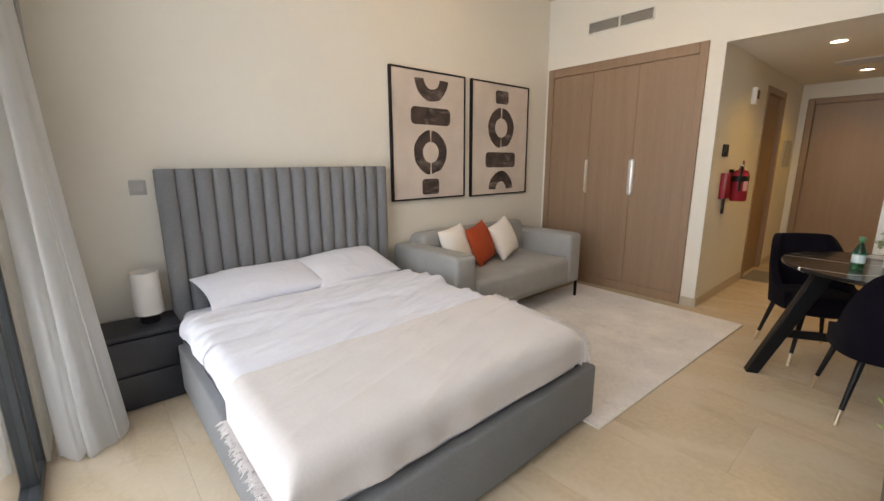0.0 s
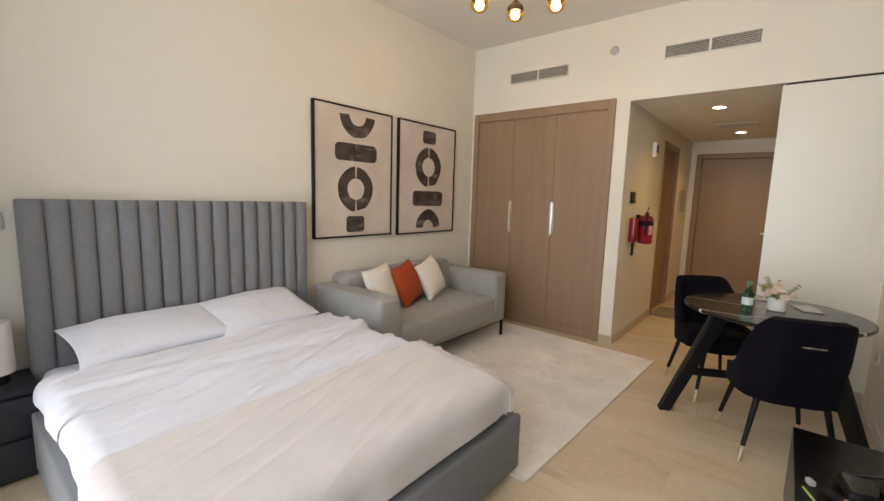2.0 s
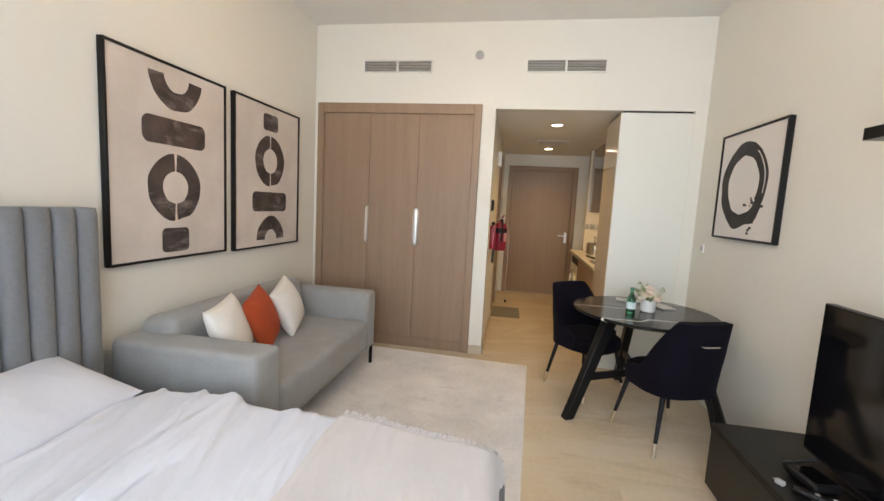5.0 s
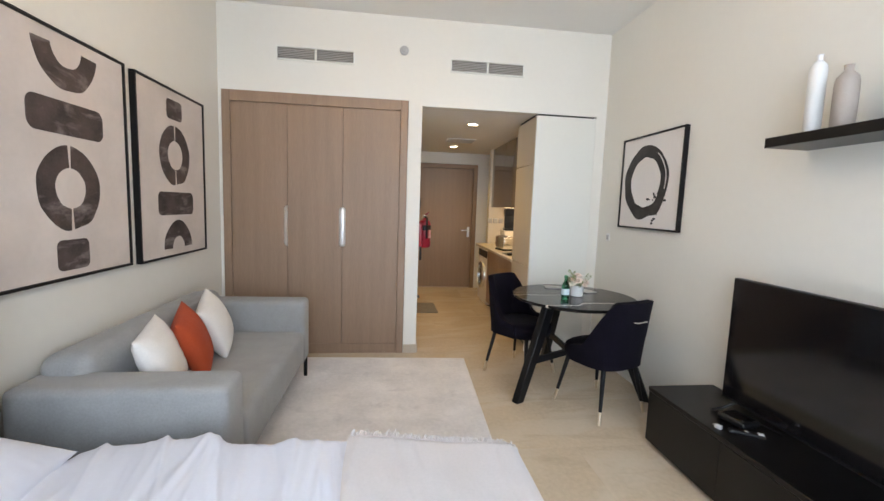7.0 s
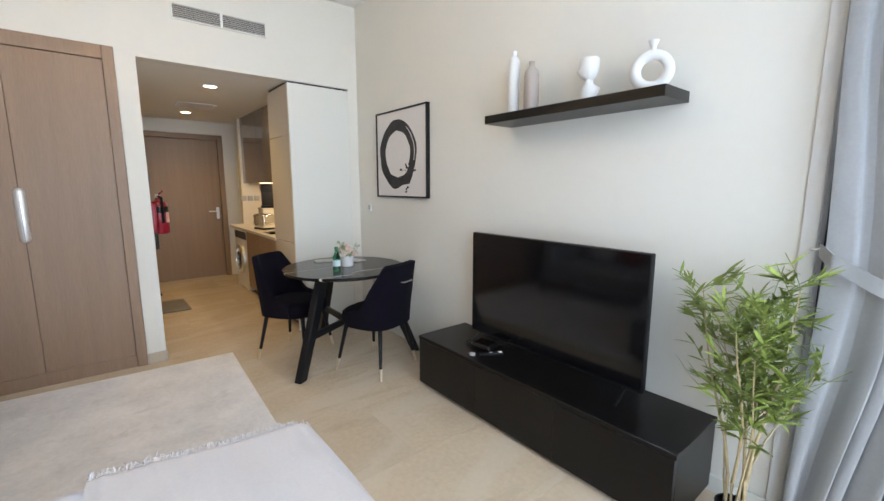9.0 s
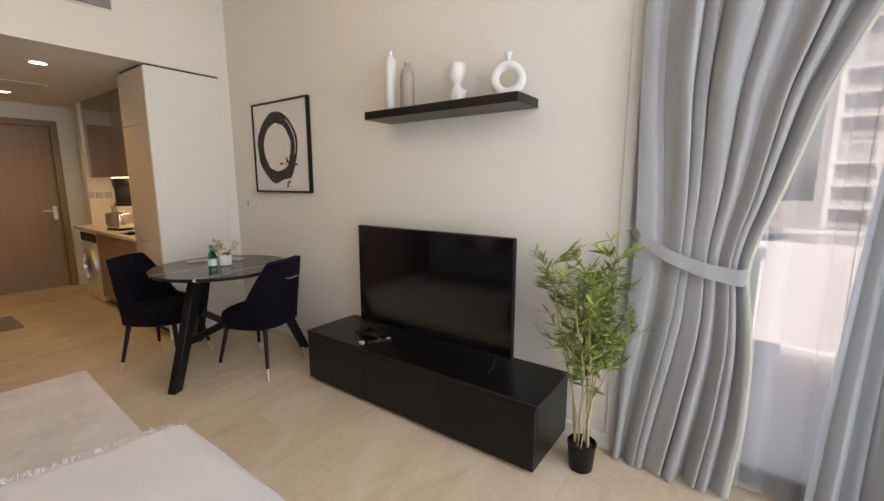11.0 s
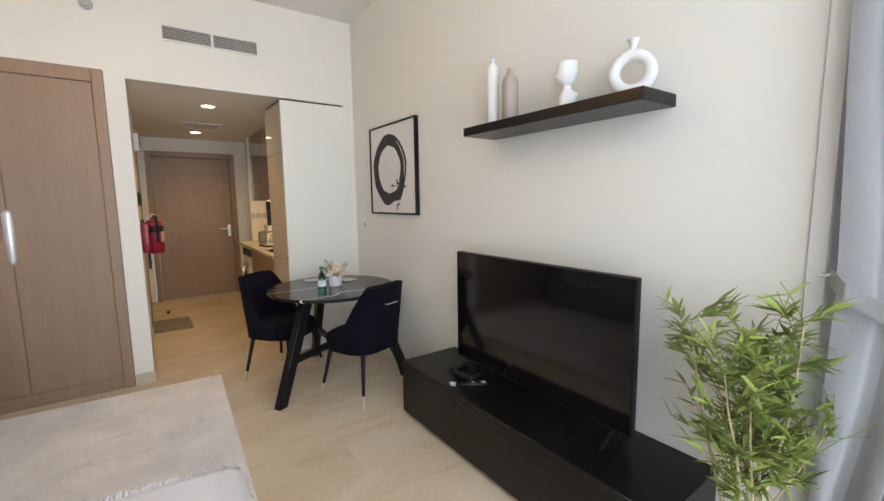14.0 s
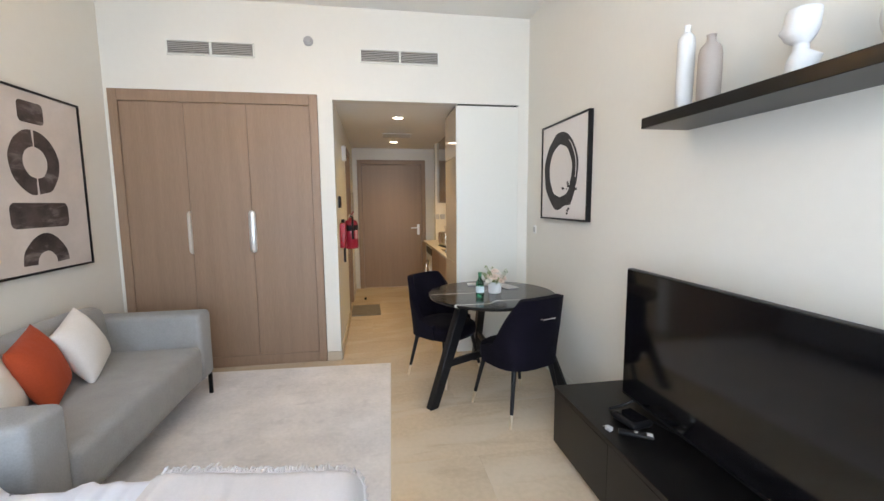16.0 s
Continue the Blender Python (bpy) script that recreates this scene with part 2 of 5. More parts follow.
M_SPLASH = mat("splashback", (0.74, 0.68, 0.56), 0.25, var=0.03, scale=5)
M_RED = mat("red_enamel", (0.28, 0.010, 0.024), 0.28, var=0.06, scale=10)
M_FRAME = mat("dark_aluminium", (0.055, 0.065, 0.072), 0.4, metal=0.4, var=0.08, scale=12)
M_CURT = mat("grey_curtain", (0.350, 0.354, 0.360), 0.9, var=0.05, scale=6, bump=0.2, bscale=600, sheen=0.2, spec=0.15)
M_LINING = mat("cream_lining", (0.50, 0.50, 0.41), 0.9, var=0.04, scale=8)
# translucent copy of the grey curtain, with backlight put into its paler colour
M_CURT_BACKLIT = sheer("grey_curtain_backlit", (0.60, 0.63, 0.67), 0.0)
M_SHEER = sheer("white_sheer", (0.95, 0.97, 0.985), 0.60)
M_SHEERD = sheer("white_sheer_gathered", (0.97, 0.98, 0.985), 0.10, 0.22)
M_GLASS = glass("clear_glass")
M_BOTTLE = glass("green_glass", (0.14, 0.62, 0.38), 0.02)
M_AMBER = glass("amber_glass", (1.0, 0.58, 0.16), 0.03)
M_BULB = glow("bulb", (1.0, 0.76, 0.45), 215)
M_DOWN = glow("downlight_lens", (1.0, 0.86, 0.62), 22)
M_STRIP = glow("strip_lens", (1.0, 0.80, 0.48), 9)
M_LEAF = mat("bamboo_leaf", (0.290, 0.365, 0.085), 0.5, var=0.4, scale=14, per_object=0.5, spec=0.4)
M_CANE = mat("bamboo_cane", (0.46, 0.36, 0.20), 0.55, var=0.2, scale=10, stretch=(1, 1, 6))
M_SOIL = mat("pot_filling", (0.03, 0.025, 0.02), 0.95, var=0.4, scale=40, bump=0.6, bscale=90)
M_PINK = mat("blush_petal", (0.84, 0.68, 0.58), 0.7, var=0.15, scale=30)
M_PETAL = mat("white_petal", (0.80, 0.74, 0.66), 0.7, var=0.08, scale=30)
M_SPRIG = mat("olive_sprig", (0.24, 0.28, 0.12), 0.7, var=0.3, scale=30)
M_CAPG = mat("green_cap", (0.05, 0.20, 0.10), 0.4, var=0.05, scale=40)
M_LABEL = mat("pale_label", (0.55, 0.66, 0.68), 0.5, var=0.05, scale=40)
M_LABELR = mat("pink_label", (0.62, 0.30, 0.28), 0.4, var=0.3, scale=60)
M_PAVE = mat("balcony_tile", (0.80, 0.81, 0.82), 0.6, var=0.08, scale=3)
M_CONC = mat("render_white", (0.82, 0.84, 0.86), 0.8, var=0.05, scale=2)
# dark glass made pale grey: distant haze is put into this colour
M_FARGL = mat("hazy_window", (0.56, 0.59, 0.62), 0.2, var=0.2, scale=0.6)
M_POOL = mat("pool_water", (0.25, 0.55, 0.65), 0.08, var=0.08, scale=0.6, bump=0.1, bscale=3)
M_GROUND = mat("ground_sand", (0.42, 0.40, 0.37), 0.9, var=0.15, scale=0.05)


# ---- mesh helpers ----
def mesh_of(name, bm, material, smooth=40):
    me = bpy.data.meshes.new(name)
    bmesh.ops.recalc_face_normals(bm, faces=bm.faces[:])
    for e in bm.edges:
        e.smooth = len(e.link_faces) == 2 and e.calc_face_angle(0) < radians(smooth)
    for f in bm.faces:
        f.smooth = True
    bm.to_mesh(me)
    bm.free()
    me.materials.append(material)
    return me


def part(name, bm, material, parent=None, label="", smooth=40):
    ob = new(name, bm if isinstance(bm, bpy.types.Mesh) else mesh_of(name, bm, material, smooth))
    ob.parent = parent
    if label:
        ob["label"] = label
    return ob


def thing(name, m, label, category, group=""):
    ob = new(name)
    ob.empty_display_size = 0.1
    ob.matrix_world = m
    return tagged(ob, label, category, group)


def setting(name, bm, material, label, category="", smooth=40):
    ob = part(name, bm, material, None, "", smooth)
    return tagged(ob, label, category or name.split("_")[0], kind="structure")


def box(x0, x1, y0, y1, z0, z1, bevel=0.0, segs=2, bm=None):
    out = bm or bmesh.new()
    b = bmesh.new()
    bmesh.ops.create_cube(b, size=1)
    for v in b.verts:
        v.co = Vector(((x0 + x1) / 2 + v.co.x * (x1 - x0), (y0 + y1) / 2 + v.co.y * (y1 - y0), (z0 + z1) / 2 + v.co.z * (z1 - z0)))
    if bevel:
        bmesh.ops.bevel(b, geom=b.edges[:], offset=bevel, segments=segs, profile=0.5, affect='EDGES')
    if not bm:
        out.free()
        return b
    return merge(out, b)


def merge(a, b, m=None):
    """Adds b's faces to a."""
    if m is not None:
        bmesh.ops.transform(b, matrix=m, verts=b.verts[:])
    at = {v: a.verts.new(v.co) for v in b.verts}
    for f in b.faces:
        a.faces.new([at[v] for v in f.verts])
    b.free()
    return a


def moved(bm, m):
    bmesh.ops.transform(bm, matrix=m, verts=bm.verts[:])
    return bm


def lathe(profile, segs=32, cap=True):
    bm = bmesh.new()
    rings = []
    for r, z in profile:
        rings.append([bm.verts.new((r * math.cos(2 * math.pi * i / segs), r * math.sin(2 * math.pi * i / segs), z)) for i in range(segs)])
    for a, b in zip(rings, rings[1:]):
        for i in range(segs):
            j = (i + 1) % segs
            bm.faces.new((a[i], a[j], b[j], b[i]))
    if cap:
        bm.faces.new(rings[0][::-1])
        bm.faces.new(rings[-1])
    return bm


def rod(a, b, r0, r1=None, segs=12):
    a, b = Vector(a), Vector(b)
    bm = lathe([(r0, 0), (r0 if r1 is None else r1, (b - a).length)], segs)
    q = (b - a).to_track_quat('Z', 'Y').to_matrix().to_4x4()
    return moved(bm, Matrix.Translation(a) @ q)


def tube(points, r, segs=8, end=None):
    """A bent rod through points, r thick, tapering to end."""
    bm = bmesh.new()
    pts = [Vector(p) for p in points]
    rings = []
    for i, p in enumerate(pts):
        d = (pts[min(i + 1, len(pts) - 1)] - pts[max(i - 1, 0)]).normalized()
        q = d.to_track_quat('Z', 'Y')
        w = r if end is None else r + (end - r) * i / (len(pts) - 1)
        rings.append([bm.verts.new(p + q @ Vector((w * math.cos(2 * math.pi * k / segs), w * math.sin(2 * math.pi * k / segs), 0))) for k in range(segs)])
    for a, b in zip(rings, rings[1:]):
        for k in range(segs):
            j = (k + 1) % segs
            bm.faces.new((a[k], a[j], b[j], b[k]))
    bm.faces.new(rings[0][::-1])
    bm.faces.new(rings[-1])
    return bm


def sheet(nu, nv, fn, thick=0.0, closed=False):
    """A surface fn(u, v), u and v from 0 to 1; with thickness, a solid."""
    bm = bmesh.new()
    g = [[bm.verts.new(fn(i / nu, j / nv)) for i in range(nu + (0 if closed else 1))] for j in range(nv + 1)]
    w = len(g[0])
    for j in range(nv):
        for i in range(nu):
            k = (i + 1) % w
            bm.faces.new((g[j][i], g[j][k], g[j + 1][k], g[j + 1][i]))
    if thick:
        bmesh.ops.recalc_face_normals(bm, faces=bm.faces[:])
        bmesh.ops.solidify(bm, geom=bm.faces[:], thickness=thick)
    return bm


def cushion(w, h, d, seed=0.0, n=26, crease=0.012, power=2.2):
    """A stuffed pillow, w by h, d thick at the middle, lying in the x-y plane about z = 0."""
    bm = bmesh.new()
    sides = []
    for s in (1, -1):
        g = []
        for j in range(n + 1):
            row = []
            for i in range(n + 1):
                u, v = 2 * i / n - 1, 2 * j / n - 1
                # the seams pull in between the corners
                x = u * w / 2 * (1 - 0.07 * (1 - v * v) * abs(u) ** 2)
                y = v * h / 2 * (1 - 0.07 * (1 - u * u) * abs(v) ** 2)
                t = max(0.0, (1 - abs(u) ** power)) ** 0.55 * max(0.0, (1 - abs(v) ** power)) ** 0.55
                ends = abs(u) ** 3
                pleat = noise.noise(Vector((x * 3 + seed, y * 42, s * 3.0 + seed))) * ends + noise.noise(Vector((x * 42 + seed, y * 3, s * 4.0 + seed))) * abs(v) ** 3
                k = noise.noise(Vector((x * 5 + seed, y * 5, s * 3.0 + seed))) * crease * 0.8 + pleat * crease * 0.55
                fold = abs(noise.noise(Vector((x * 4 + seed * 2, (y + 0.5 * x) * 9, s * 6.0))))
                k += crease * 0.22 * (1 - min(1.0, fold * 6)) ** 2
                edge = min(1.0, 4 * (1 - max(abs(u), abs(v))))
                row.append(bm.verts.new((x, y, s * (t * d / 2 + k * edge * (t > 0)))))
            g.append(row)
        for j in range(n):
            for i in range(n):
                bm.faces.new((g[j][i], g[j][i + 1], g[j + 1][i + 1], g[j + 1][i]))
        sides.append(g)
    bmesh.ops.remove_doubles(bm, verts=bm.verts[:], dist=0.0006)
    return bm


def flat_shape(outline, holes=None, depth=0.0015):
    """A thin solid from an outline in the x-z plane, facing -y."""
    bm = bmesh.new()
    front = [bm.verts.new((x, 0, z)) for x, z in outline]
    back = [bm.verts.new((x, depth, z)) for x, z in outline]
    n = len(outline)
    bm.faces.new(front)
    bm.faces.new(back[::-1])
    for i in range(n):
        j = (i + 1) % n
        bm.faces.new((front[i], back[i], back[j], front[j]))
    return bm


def arc_shape(cx, cz, r0, r1, a0, a1, n=28, sx=1.0, wob=0.0):
    pts = []
    for k, (r, s) in enumerate(((r1, 1), (r0, -1))):
        for i in range(n + 1):
            a = radians(a0 + (a1 - a0) * (i / n if s > 0 else 1 - i / n))
            rr = r * (1 + wob * noise.noise(Vector((math.cos(a) * 2 + cx, math.sin(a) * 2 + cz, k * 4.0))))
            pts.append((cx + rr * sx * math.cos(a), cz + rr * math.sin(a)))
    return pts


def round_rect(cx, cz, w, h, r, n=6, wob=0.004):
    pts = []
    for qx, qz, a0 in ((1, 1, 0), (-1, 1, 90), (-1, -1, 180), (1, -1, 270)):
        for i in range(n + 1):
            a = radians(a0 + 90 * i / n)
            k = 1 + wob * 10 * noise.noise(Vector((i * 0.7 + qx, qz * 2.0, cz * 5)))
            pts.append((cx + qx * (w / 2 - r) + r * k * math.cos(a), cz + qz * (h / 2 - r) + r * k * math.sin(a)))
    return pts


# ---- plan ----
NORTH, EAST, SOUTH, WEST = 3.56, 6.0, 0.0, 1.46
TOP, LOW = 3.10, 2.345
PASS_L, PASS_END = 1.785, 9.28

# floor slab and walls
setting("floor", box(1.20, 9.42, -0.24, 3.72, -0.2, -0.006), M_GROUT, "beige stone-look tiled floor with fine joints")
setting("wall_north", box(1.30, 6.62, NORTH, NORTH + 0.15, -0.006, TOP), M_WALL, "cream painted wall behind the bed")
b = box(EAST, EAST + 0.12, 1.91, 3.532, 2.375, TOP)
box(EAST, EAST + 0.12, PASS_L, 1.91, -0.006, TOP, bm=b)
box(EAST, EAST + 0.12, 0.0, PASS_L, 2.335, TOP, bm=b)
box(EAST, EAST + 0.12, 0.0, 0.098, -0.006, 2.335, bm=b)
box(EAST, EAST + 0.12, 3.532, NORTH, -0.006, TOP, bm=b)
setting("wall_east", b, M_WALL, "cream painted wall with wardrobe and hallway openings")
setting("wall_south", box(2.41, EAST + 0.12, -0.20, SOUTH, -0.006, TOP), M_WALL, "pale painted wall behind the television")
b = box(1.30, WEST, 3.02, NORTH, -0.006, TOP)
box(1.30, WEST, -0.20, 0.10, -0.006, TOP, bm=b)
box(1.30, WEST, 0.10, 3.02, 2.90, TOP, bm=b)
setting("wall_west", b, M_WALL, "painted window wall with a wide opening")
setting("wall_window_header", box(WEST, 2.41, -0.20, -0.06, 2.90, TOP), M_WALL, "painted lintel over the side window", "wall")
setting("ceiling", box(1.20, EAST + 0.12, -0.24, NORTH + 0.15, TOP, TOP + 0.12), M_CEIL, "smooth white painted ceiling")

# hallway shell
b = box(EAST + 0.12, 7.50, PASS_L, PASS_L + 0.125, -0.006, 2.6)
box(7.50, 8.36, PASS_L, PASS_L + 0.125, 2.16, 2.6, bm=b)
box(8.36, 9.42, PASS_L, PASS_L + 0.125, -0.006, 2.6, bm=b)
setting("wall_hall", b, M_WALL, "cream painted hallway wall with a doorway")
setting("wall_kitchen", box(EAST + 0.12, 9.42, -0.06, 0.09, -0.006, 2.6), M_SPLASH, "cream splashback wall of the kitchenette")
setting("wall_kitchen_end", box(8.62, 8.74, 0.09, 0.50, -0.006, LOW), M_SPLASH, "short cream wall ending the kitchenette")
b = box(PASS_END, PASS_END + 0.14, 0.09, 0.57, -0.006, LOW)
box(PASS_END, PASS_END + 0.14, 1.71, PASS_L, -0.006, LOW, bm=b)
box(PASS_END, PASS_END + 0.14, 0.57, 1.71, 2.16, LOW, bm=b)
setting("wall_entrance", b, M_WALL, "cream painted wall around the entrance door")
setting("ceiling_hall", box(EAST + 0.12, 9.42, 0.0, PASS_L + 0.12, LOW, LOW + 0.1), M_CEIL, "lowered white hallway ceiling")
setting("bathroom_back", box(7.3, 8.6, 2.6, 2.66, -0.006, 2.4), M_WALL, "plain wall closing the side room", "wall")

# baseboards
for i, (x0, x1, y0, y1) in enumerate(((1.5, 5.998, NORTH - 0.012, NORTH), (2.43, 5.998, SOUTH, 0.012), (EAST - 0.012, EAST, 1.786, 1.908), (6.0, 7.48, PASS_L - 0.012, PASS_L), (8.44, PASS_END, PASS_L - 0.012, PASS_L), (EAST - 0.012, EAST, 0.012, 0.097))):
    setting("baseboard", box(x0, x1, y0, y1, 0.0, 0.085, 0.002, 1), M_BASE if i not in (1,) else M_WHITE, "low beige tile baseboard" if i != 1 else "low white baseboard", "baseboard")


setting("trim", box(2.412, 2.462, 0.0005, 0.010, -0.003, TOP - 0.001, 0.002, 1), M_WPLAS, "white corner trim where the wall meets the side window")

# ---- windows ----
def window_frame(parent, along, a0, a1, plane, z0, z1, posts, t=0.06, d=0.08):
    """A dark frame round an opening, with posts; along: 'x' or 'y'."""
    def bar(name, p0, p1, q0, q1, dd=d):
        args = (p0, p1, plane - dd / 2, plane + dd / 2) if along == 'x' else (plane - dd / 2, plane + dd / 2, p0, p1)
        part(name, box(*args, q0, q1, 0.004, 1), M_FRAME, parent)
    bar("bottom_rail", a0, a1, z0, z0 + 0.05)
    bar("top_rail", a0, a1, z1 - t, z1)
    bar("jamb", a0, a0 + t, z0 + 0.05, z1 - t)
    bar("jamb", a1 - t, a1, z0 + 0.05, z1 - t)
    edges = [a0 + t]
    for p in posts:
        bar("post", p - t / 2, p + t / 2, z0 + 0.05, z1 - t, d * 0.8)
        edges += [p - t / 2, p + t / 2]
    edges.append(a1 - t)
    for e0, e1 in zip(edges[::2], edges[1::2]):
        args = (e0, e1, plane - 0.006, plane + 0.006) if along == 'x' else (plane - 0.006, plane + 0.006, e0, e1)
        pane = part("pane", box(*args, z0 + 0.05, z1 - t), M_GLASS, parent)
        pane.visible_shadow = False


w1 = new("window_1")
tagged(w1, "wide dark aluminium sliding window with clear glass", "window", kind="structure")
window_frame(w1, 'y', 0.10, 3.02, 1.405, 0.0, 2.90, (1.05, 2.05, 2.80))
w2 = new("window_2")
tagged(w2, "narrow dark aluminium window beside the television wall", "window", kind="structure")
window_frame(w2, 'x', WEST, 2.41, -0.155, 0.0, 2.90, ())

# ---- wardrobe, doors ----
ward = thing("wardrobe", pose(0, 0, 0), "built-in taupe oak wardrobe with three tall doors", "wardrobe")
part("carcass", box(6.06, 6.60, 1.915, 3.528, 0.0, 2.37), M_OAK, ward)
b = box(5.985, 6.06, 3.462, 3.530, 0.0, 2.372, 0.003, 1)
box(5.985, 6.06, 1.912, 1.980, 0.0, 2.372, 0.003, 1, bm=b)
box(5.985, 6.06, 1.980, 3.462, 2.280, 2.372, 0.003, 1, bm=b)
part("frame", b, M_OAK, ward)
part("plinth", box(5.996, 6.06, 1.980, 3.462, 0.0, 0.095, 0.003, 1), M_OAK, ward)
M_NICKEL = mat("brushed_nickel", (0.80, 0.75, 0.69), 0.4, metal=0.5, var=0.05, scale=30)
for y0, y1, hy, half in ((2.9835, 3.460, 2.9825, True), (2.4955, 2.9815, 2.4945, False), (1.982, 2.4935, None, False)):
    d = part("door", box(5.998, 6.022, y0, y1, 0.097, 2.278, 0.002, 1), M_OAK, ward)
    if hy:
        hb = lathe([(0.005, -0.183), (0.019, -0.177), (0.029, -0.158), (0.030, 0.0), (0.029, 0.158), (0.019, 0.177), (0.005, 0.183)], 24)
        for v in hb.verts:
            v.co.x *= 0.75
            if half:
                v.co.y = max(0.0, v.co.y)
        h = part("handle", moved(hb, Matrix.Translation((5.994, hy, 1.205))), M_NICKEL if half else M_SATIN, d, "long satin metal pull handle")
        if not half:
            part("groove", box(5.9705, 5.976, hy - 0.0015, hy + 0.0015, 1.03, 1.38), M_GPLAS, h)


def door_with_frame(name, label, along, plane, a0, a1, top, handle, depth=0.14, sign=-1):
    """A leaf in its frame; along: the axis on which it spans."""
    d = new(name)
    tagged(d, label, "door", kind="structure")

    def bx(p0, p1, q0, q1, z0, z1, bev=0.004):
        return box(q0, q1, p0, p1, z0, z1, bev, 1) if along == 'y' else box(p0, p1, q0, q1, z0, z1, bev, 1)
    f0, f1 = sorted((plane + sign * 0.012, plane - sign * depth))
    part("door_frame", bx(a0, a0 + 0.07, f0, f1, 0, top), M_OAKD, d)
    part("door_frame", bx(a1 - 0.07, a1, f0, f1, 0, top), M_OAKD, d)
    part("door_frame", bx(a0 + 0.07, a1 - 0.07, f0, f1, top - 0.07, top), M_OAKD, d)
    l0, l1 = sorted((plane - sign * 0.03, plane - sign * 0.075))
    leaf = part("leaf", bx(a0 + 0.073, a1 - 0.073, l0, l1, 0.006, top - 0.073), M_OAKD, d)
    if handle is not None:
        hy, face = handle, plane - sign * 0.03
        part("handle_plate", bx(hy - 0.022, hy + 0.022, *sorted((face, face + sign * 0.010)), 0.90, 1.08), M_SATIN, leaf)
        lever = tube([(face, hy, 1.02), (face + sign * 0.05, hy, 1.02), (face + sign * 0.055, hy + 0.03, 1.02), (face + sign * 0.055, hy + 0.13, 1.02)], 0.010) if along == 'y' else rod((hy, face, 1.02), (hy, face + sign * 0.06, 1.02), 0.01)
        part("handle", lever, M_SATIN, leaf, "satin steel lever handle")
    return d


door_with_frame("door_1", "taupe oak entrance door, closed", 'y', PASS_END, 0.575, 1.705, 2.155, 0.70, sign=-1)
door_with_frame("door_2", "taupe oak side door in a deep frame, closed", 'x', PASS_L, 7.505, 8.355, 2.155, None, depth=0.12, sign=-1)


# ---- vents, detector, switches ----
def vent(y0, y1, z0, z1):
    t = thing("air_vent", pose(EAST, (y0 + y1) / 2, (z0 + z1) / 2), "white linear wall vent with dark gaps between slats", "vent", "wall vents")
    w, h = (y1 - y0) / 2, (z1 - z0) / 2
    part("backing", box(-0.004, -0.001, -w + 0.006, w - 0.006, -h + 0.006, h - 0.006), M_DARK, t)
    b = box(-0.016, -0.001, -w, w, h - 0.010, h)
    box(-0.016, -0.001, -w, w, -h, -h + 0.010, bm=b)
    for y in (-w, -0.009, w - 0.010):
        box(-0.016, -0.001, y, y + (0.018 if abs(y) < 0.1 else 0.010), -h + 0.010, h - 0.010, bm=b)
    part("frame", b, M_WHITE, t)
    slat = mesh_of("slat", moved(box(-0.0048, 0.0048, -w / 2 + 0.010, w / 2 - 0.010, -0.0013, 0.0013), pose(0, 0, 0, 0, 35, 0)), M_SLAT)
    n = 7
    for k in range(n):
        for s in (-1, 1):
            o = part("slat", slat, M_SLAT, t)
            o.location = (-0.011, s * w / 2, -h + 0.010 + (2 * h - 0.02) * (k + 0.5) / n)


vent(2.40, 3.07, 2.650, 2.768)
vent(0.848, 1.537, 2.650, 2.768)
det = thing("smoke_detector", pose(EAST, 1.963, 2.807, 0, -90, 0), "small round grey wall sensor above the wardrobe", "detector")
part("base", lathe([(0.040, 0.0005), (0.040, 0.012), (0.034, 0.018)], 24), M_GPLAS, det)
part("head", lathe([(0.026, 0.018), (0.022, 0.032), (0.012, 0.036)], 20), M_GPLAS, det)


def wall_plate(name, m, w, h, rockers, label, material=None):
    """A plate in the local x-z plane that faces -y."""
    t = thing(name, m, label, "switch")
    part("plate", box(-w / 2, w / 2, -0.010, -0.0005, -h / 2, h / 2, 0.003, 2), material or M_WPLAS, t)
    for k in range(rockers):
        x = (k + 0.5) / rockers * w - w / 2
        part("rocker", box(x - w / rockers * 0.36, x + w / rockers * 0.36, -0.0135, -0.0095, -h * 0.3, h * 0.3, 0.001, 1), M_GPLAS, t)


wall_plate("light_switch", pose(2.003, NORTH, 1.227), 0.085, 0.085, 1, "grey single light switch beside the headboard", M_GPLAS)
wall_plate("wall_socket", pose(5.785, SOUTH, 1.191, 0, 0, 180), 0.05, 0.075, 1, "small grey wall thermostat below the picture")
for yy in (0.30, 0.39, 0.48):
    wall_plate("wall_socket", pose(8.62, yy, 1.225, 0, 0, -90), 0.075, 0.075, 1, "grey kitchen socket on the splashback", M_GPLAS)

wall_plate("wall_socket", pose(5.718, SOUTH, 0.441, 0, 0, 180), 0.085, 0.085, 1, "pale wall socket behind the dining table")
ds = thing("door_stop", pose(8.40, 1.61, 0.0), "small dark door stop on the hallway floor", "door stop")
part("base", lathe([(0.022, 0.0005), (0.022, 0.006), (0.012, 0.010)], 18), M_CHROME, ds)
part("bumper", lathe([(0.015, 0.010), (0.017, 0.014), (0.017, 0.036), (0.012, 0.040)], 18), M_BLACK, ds)

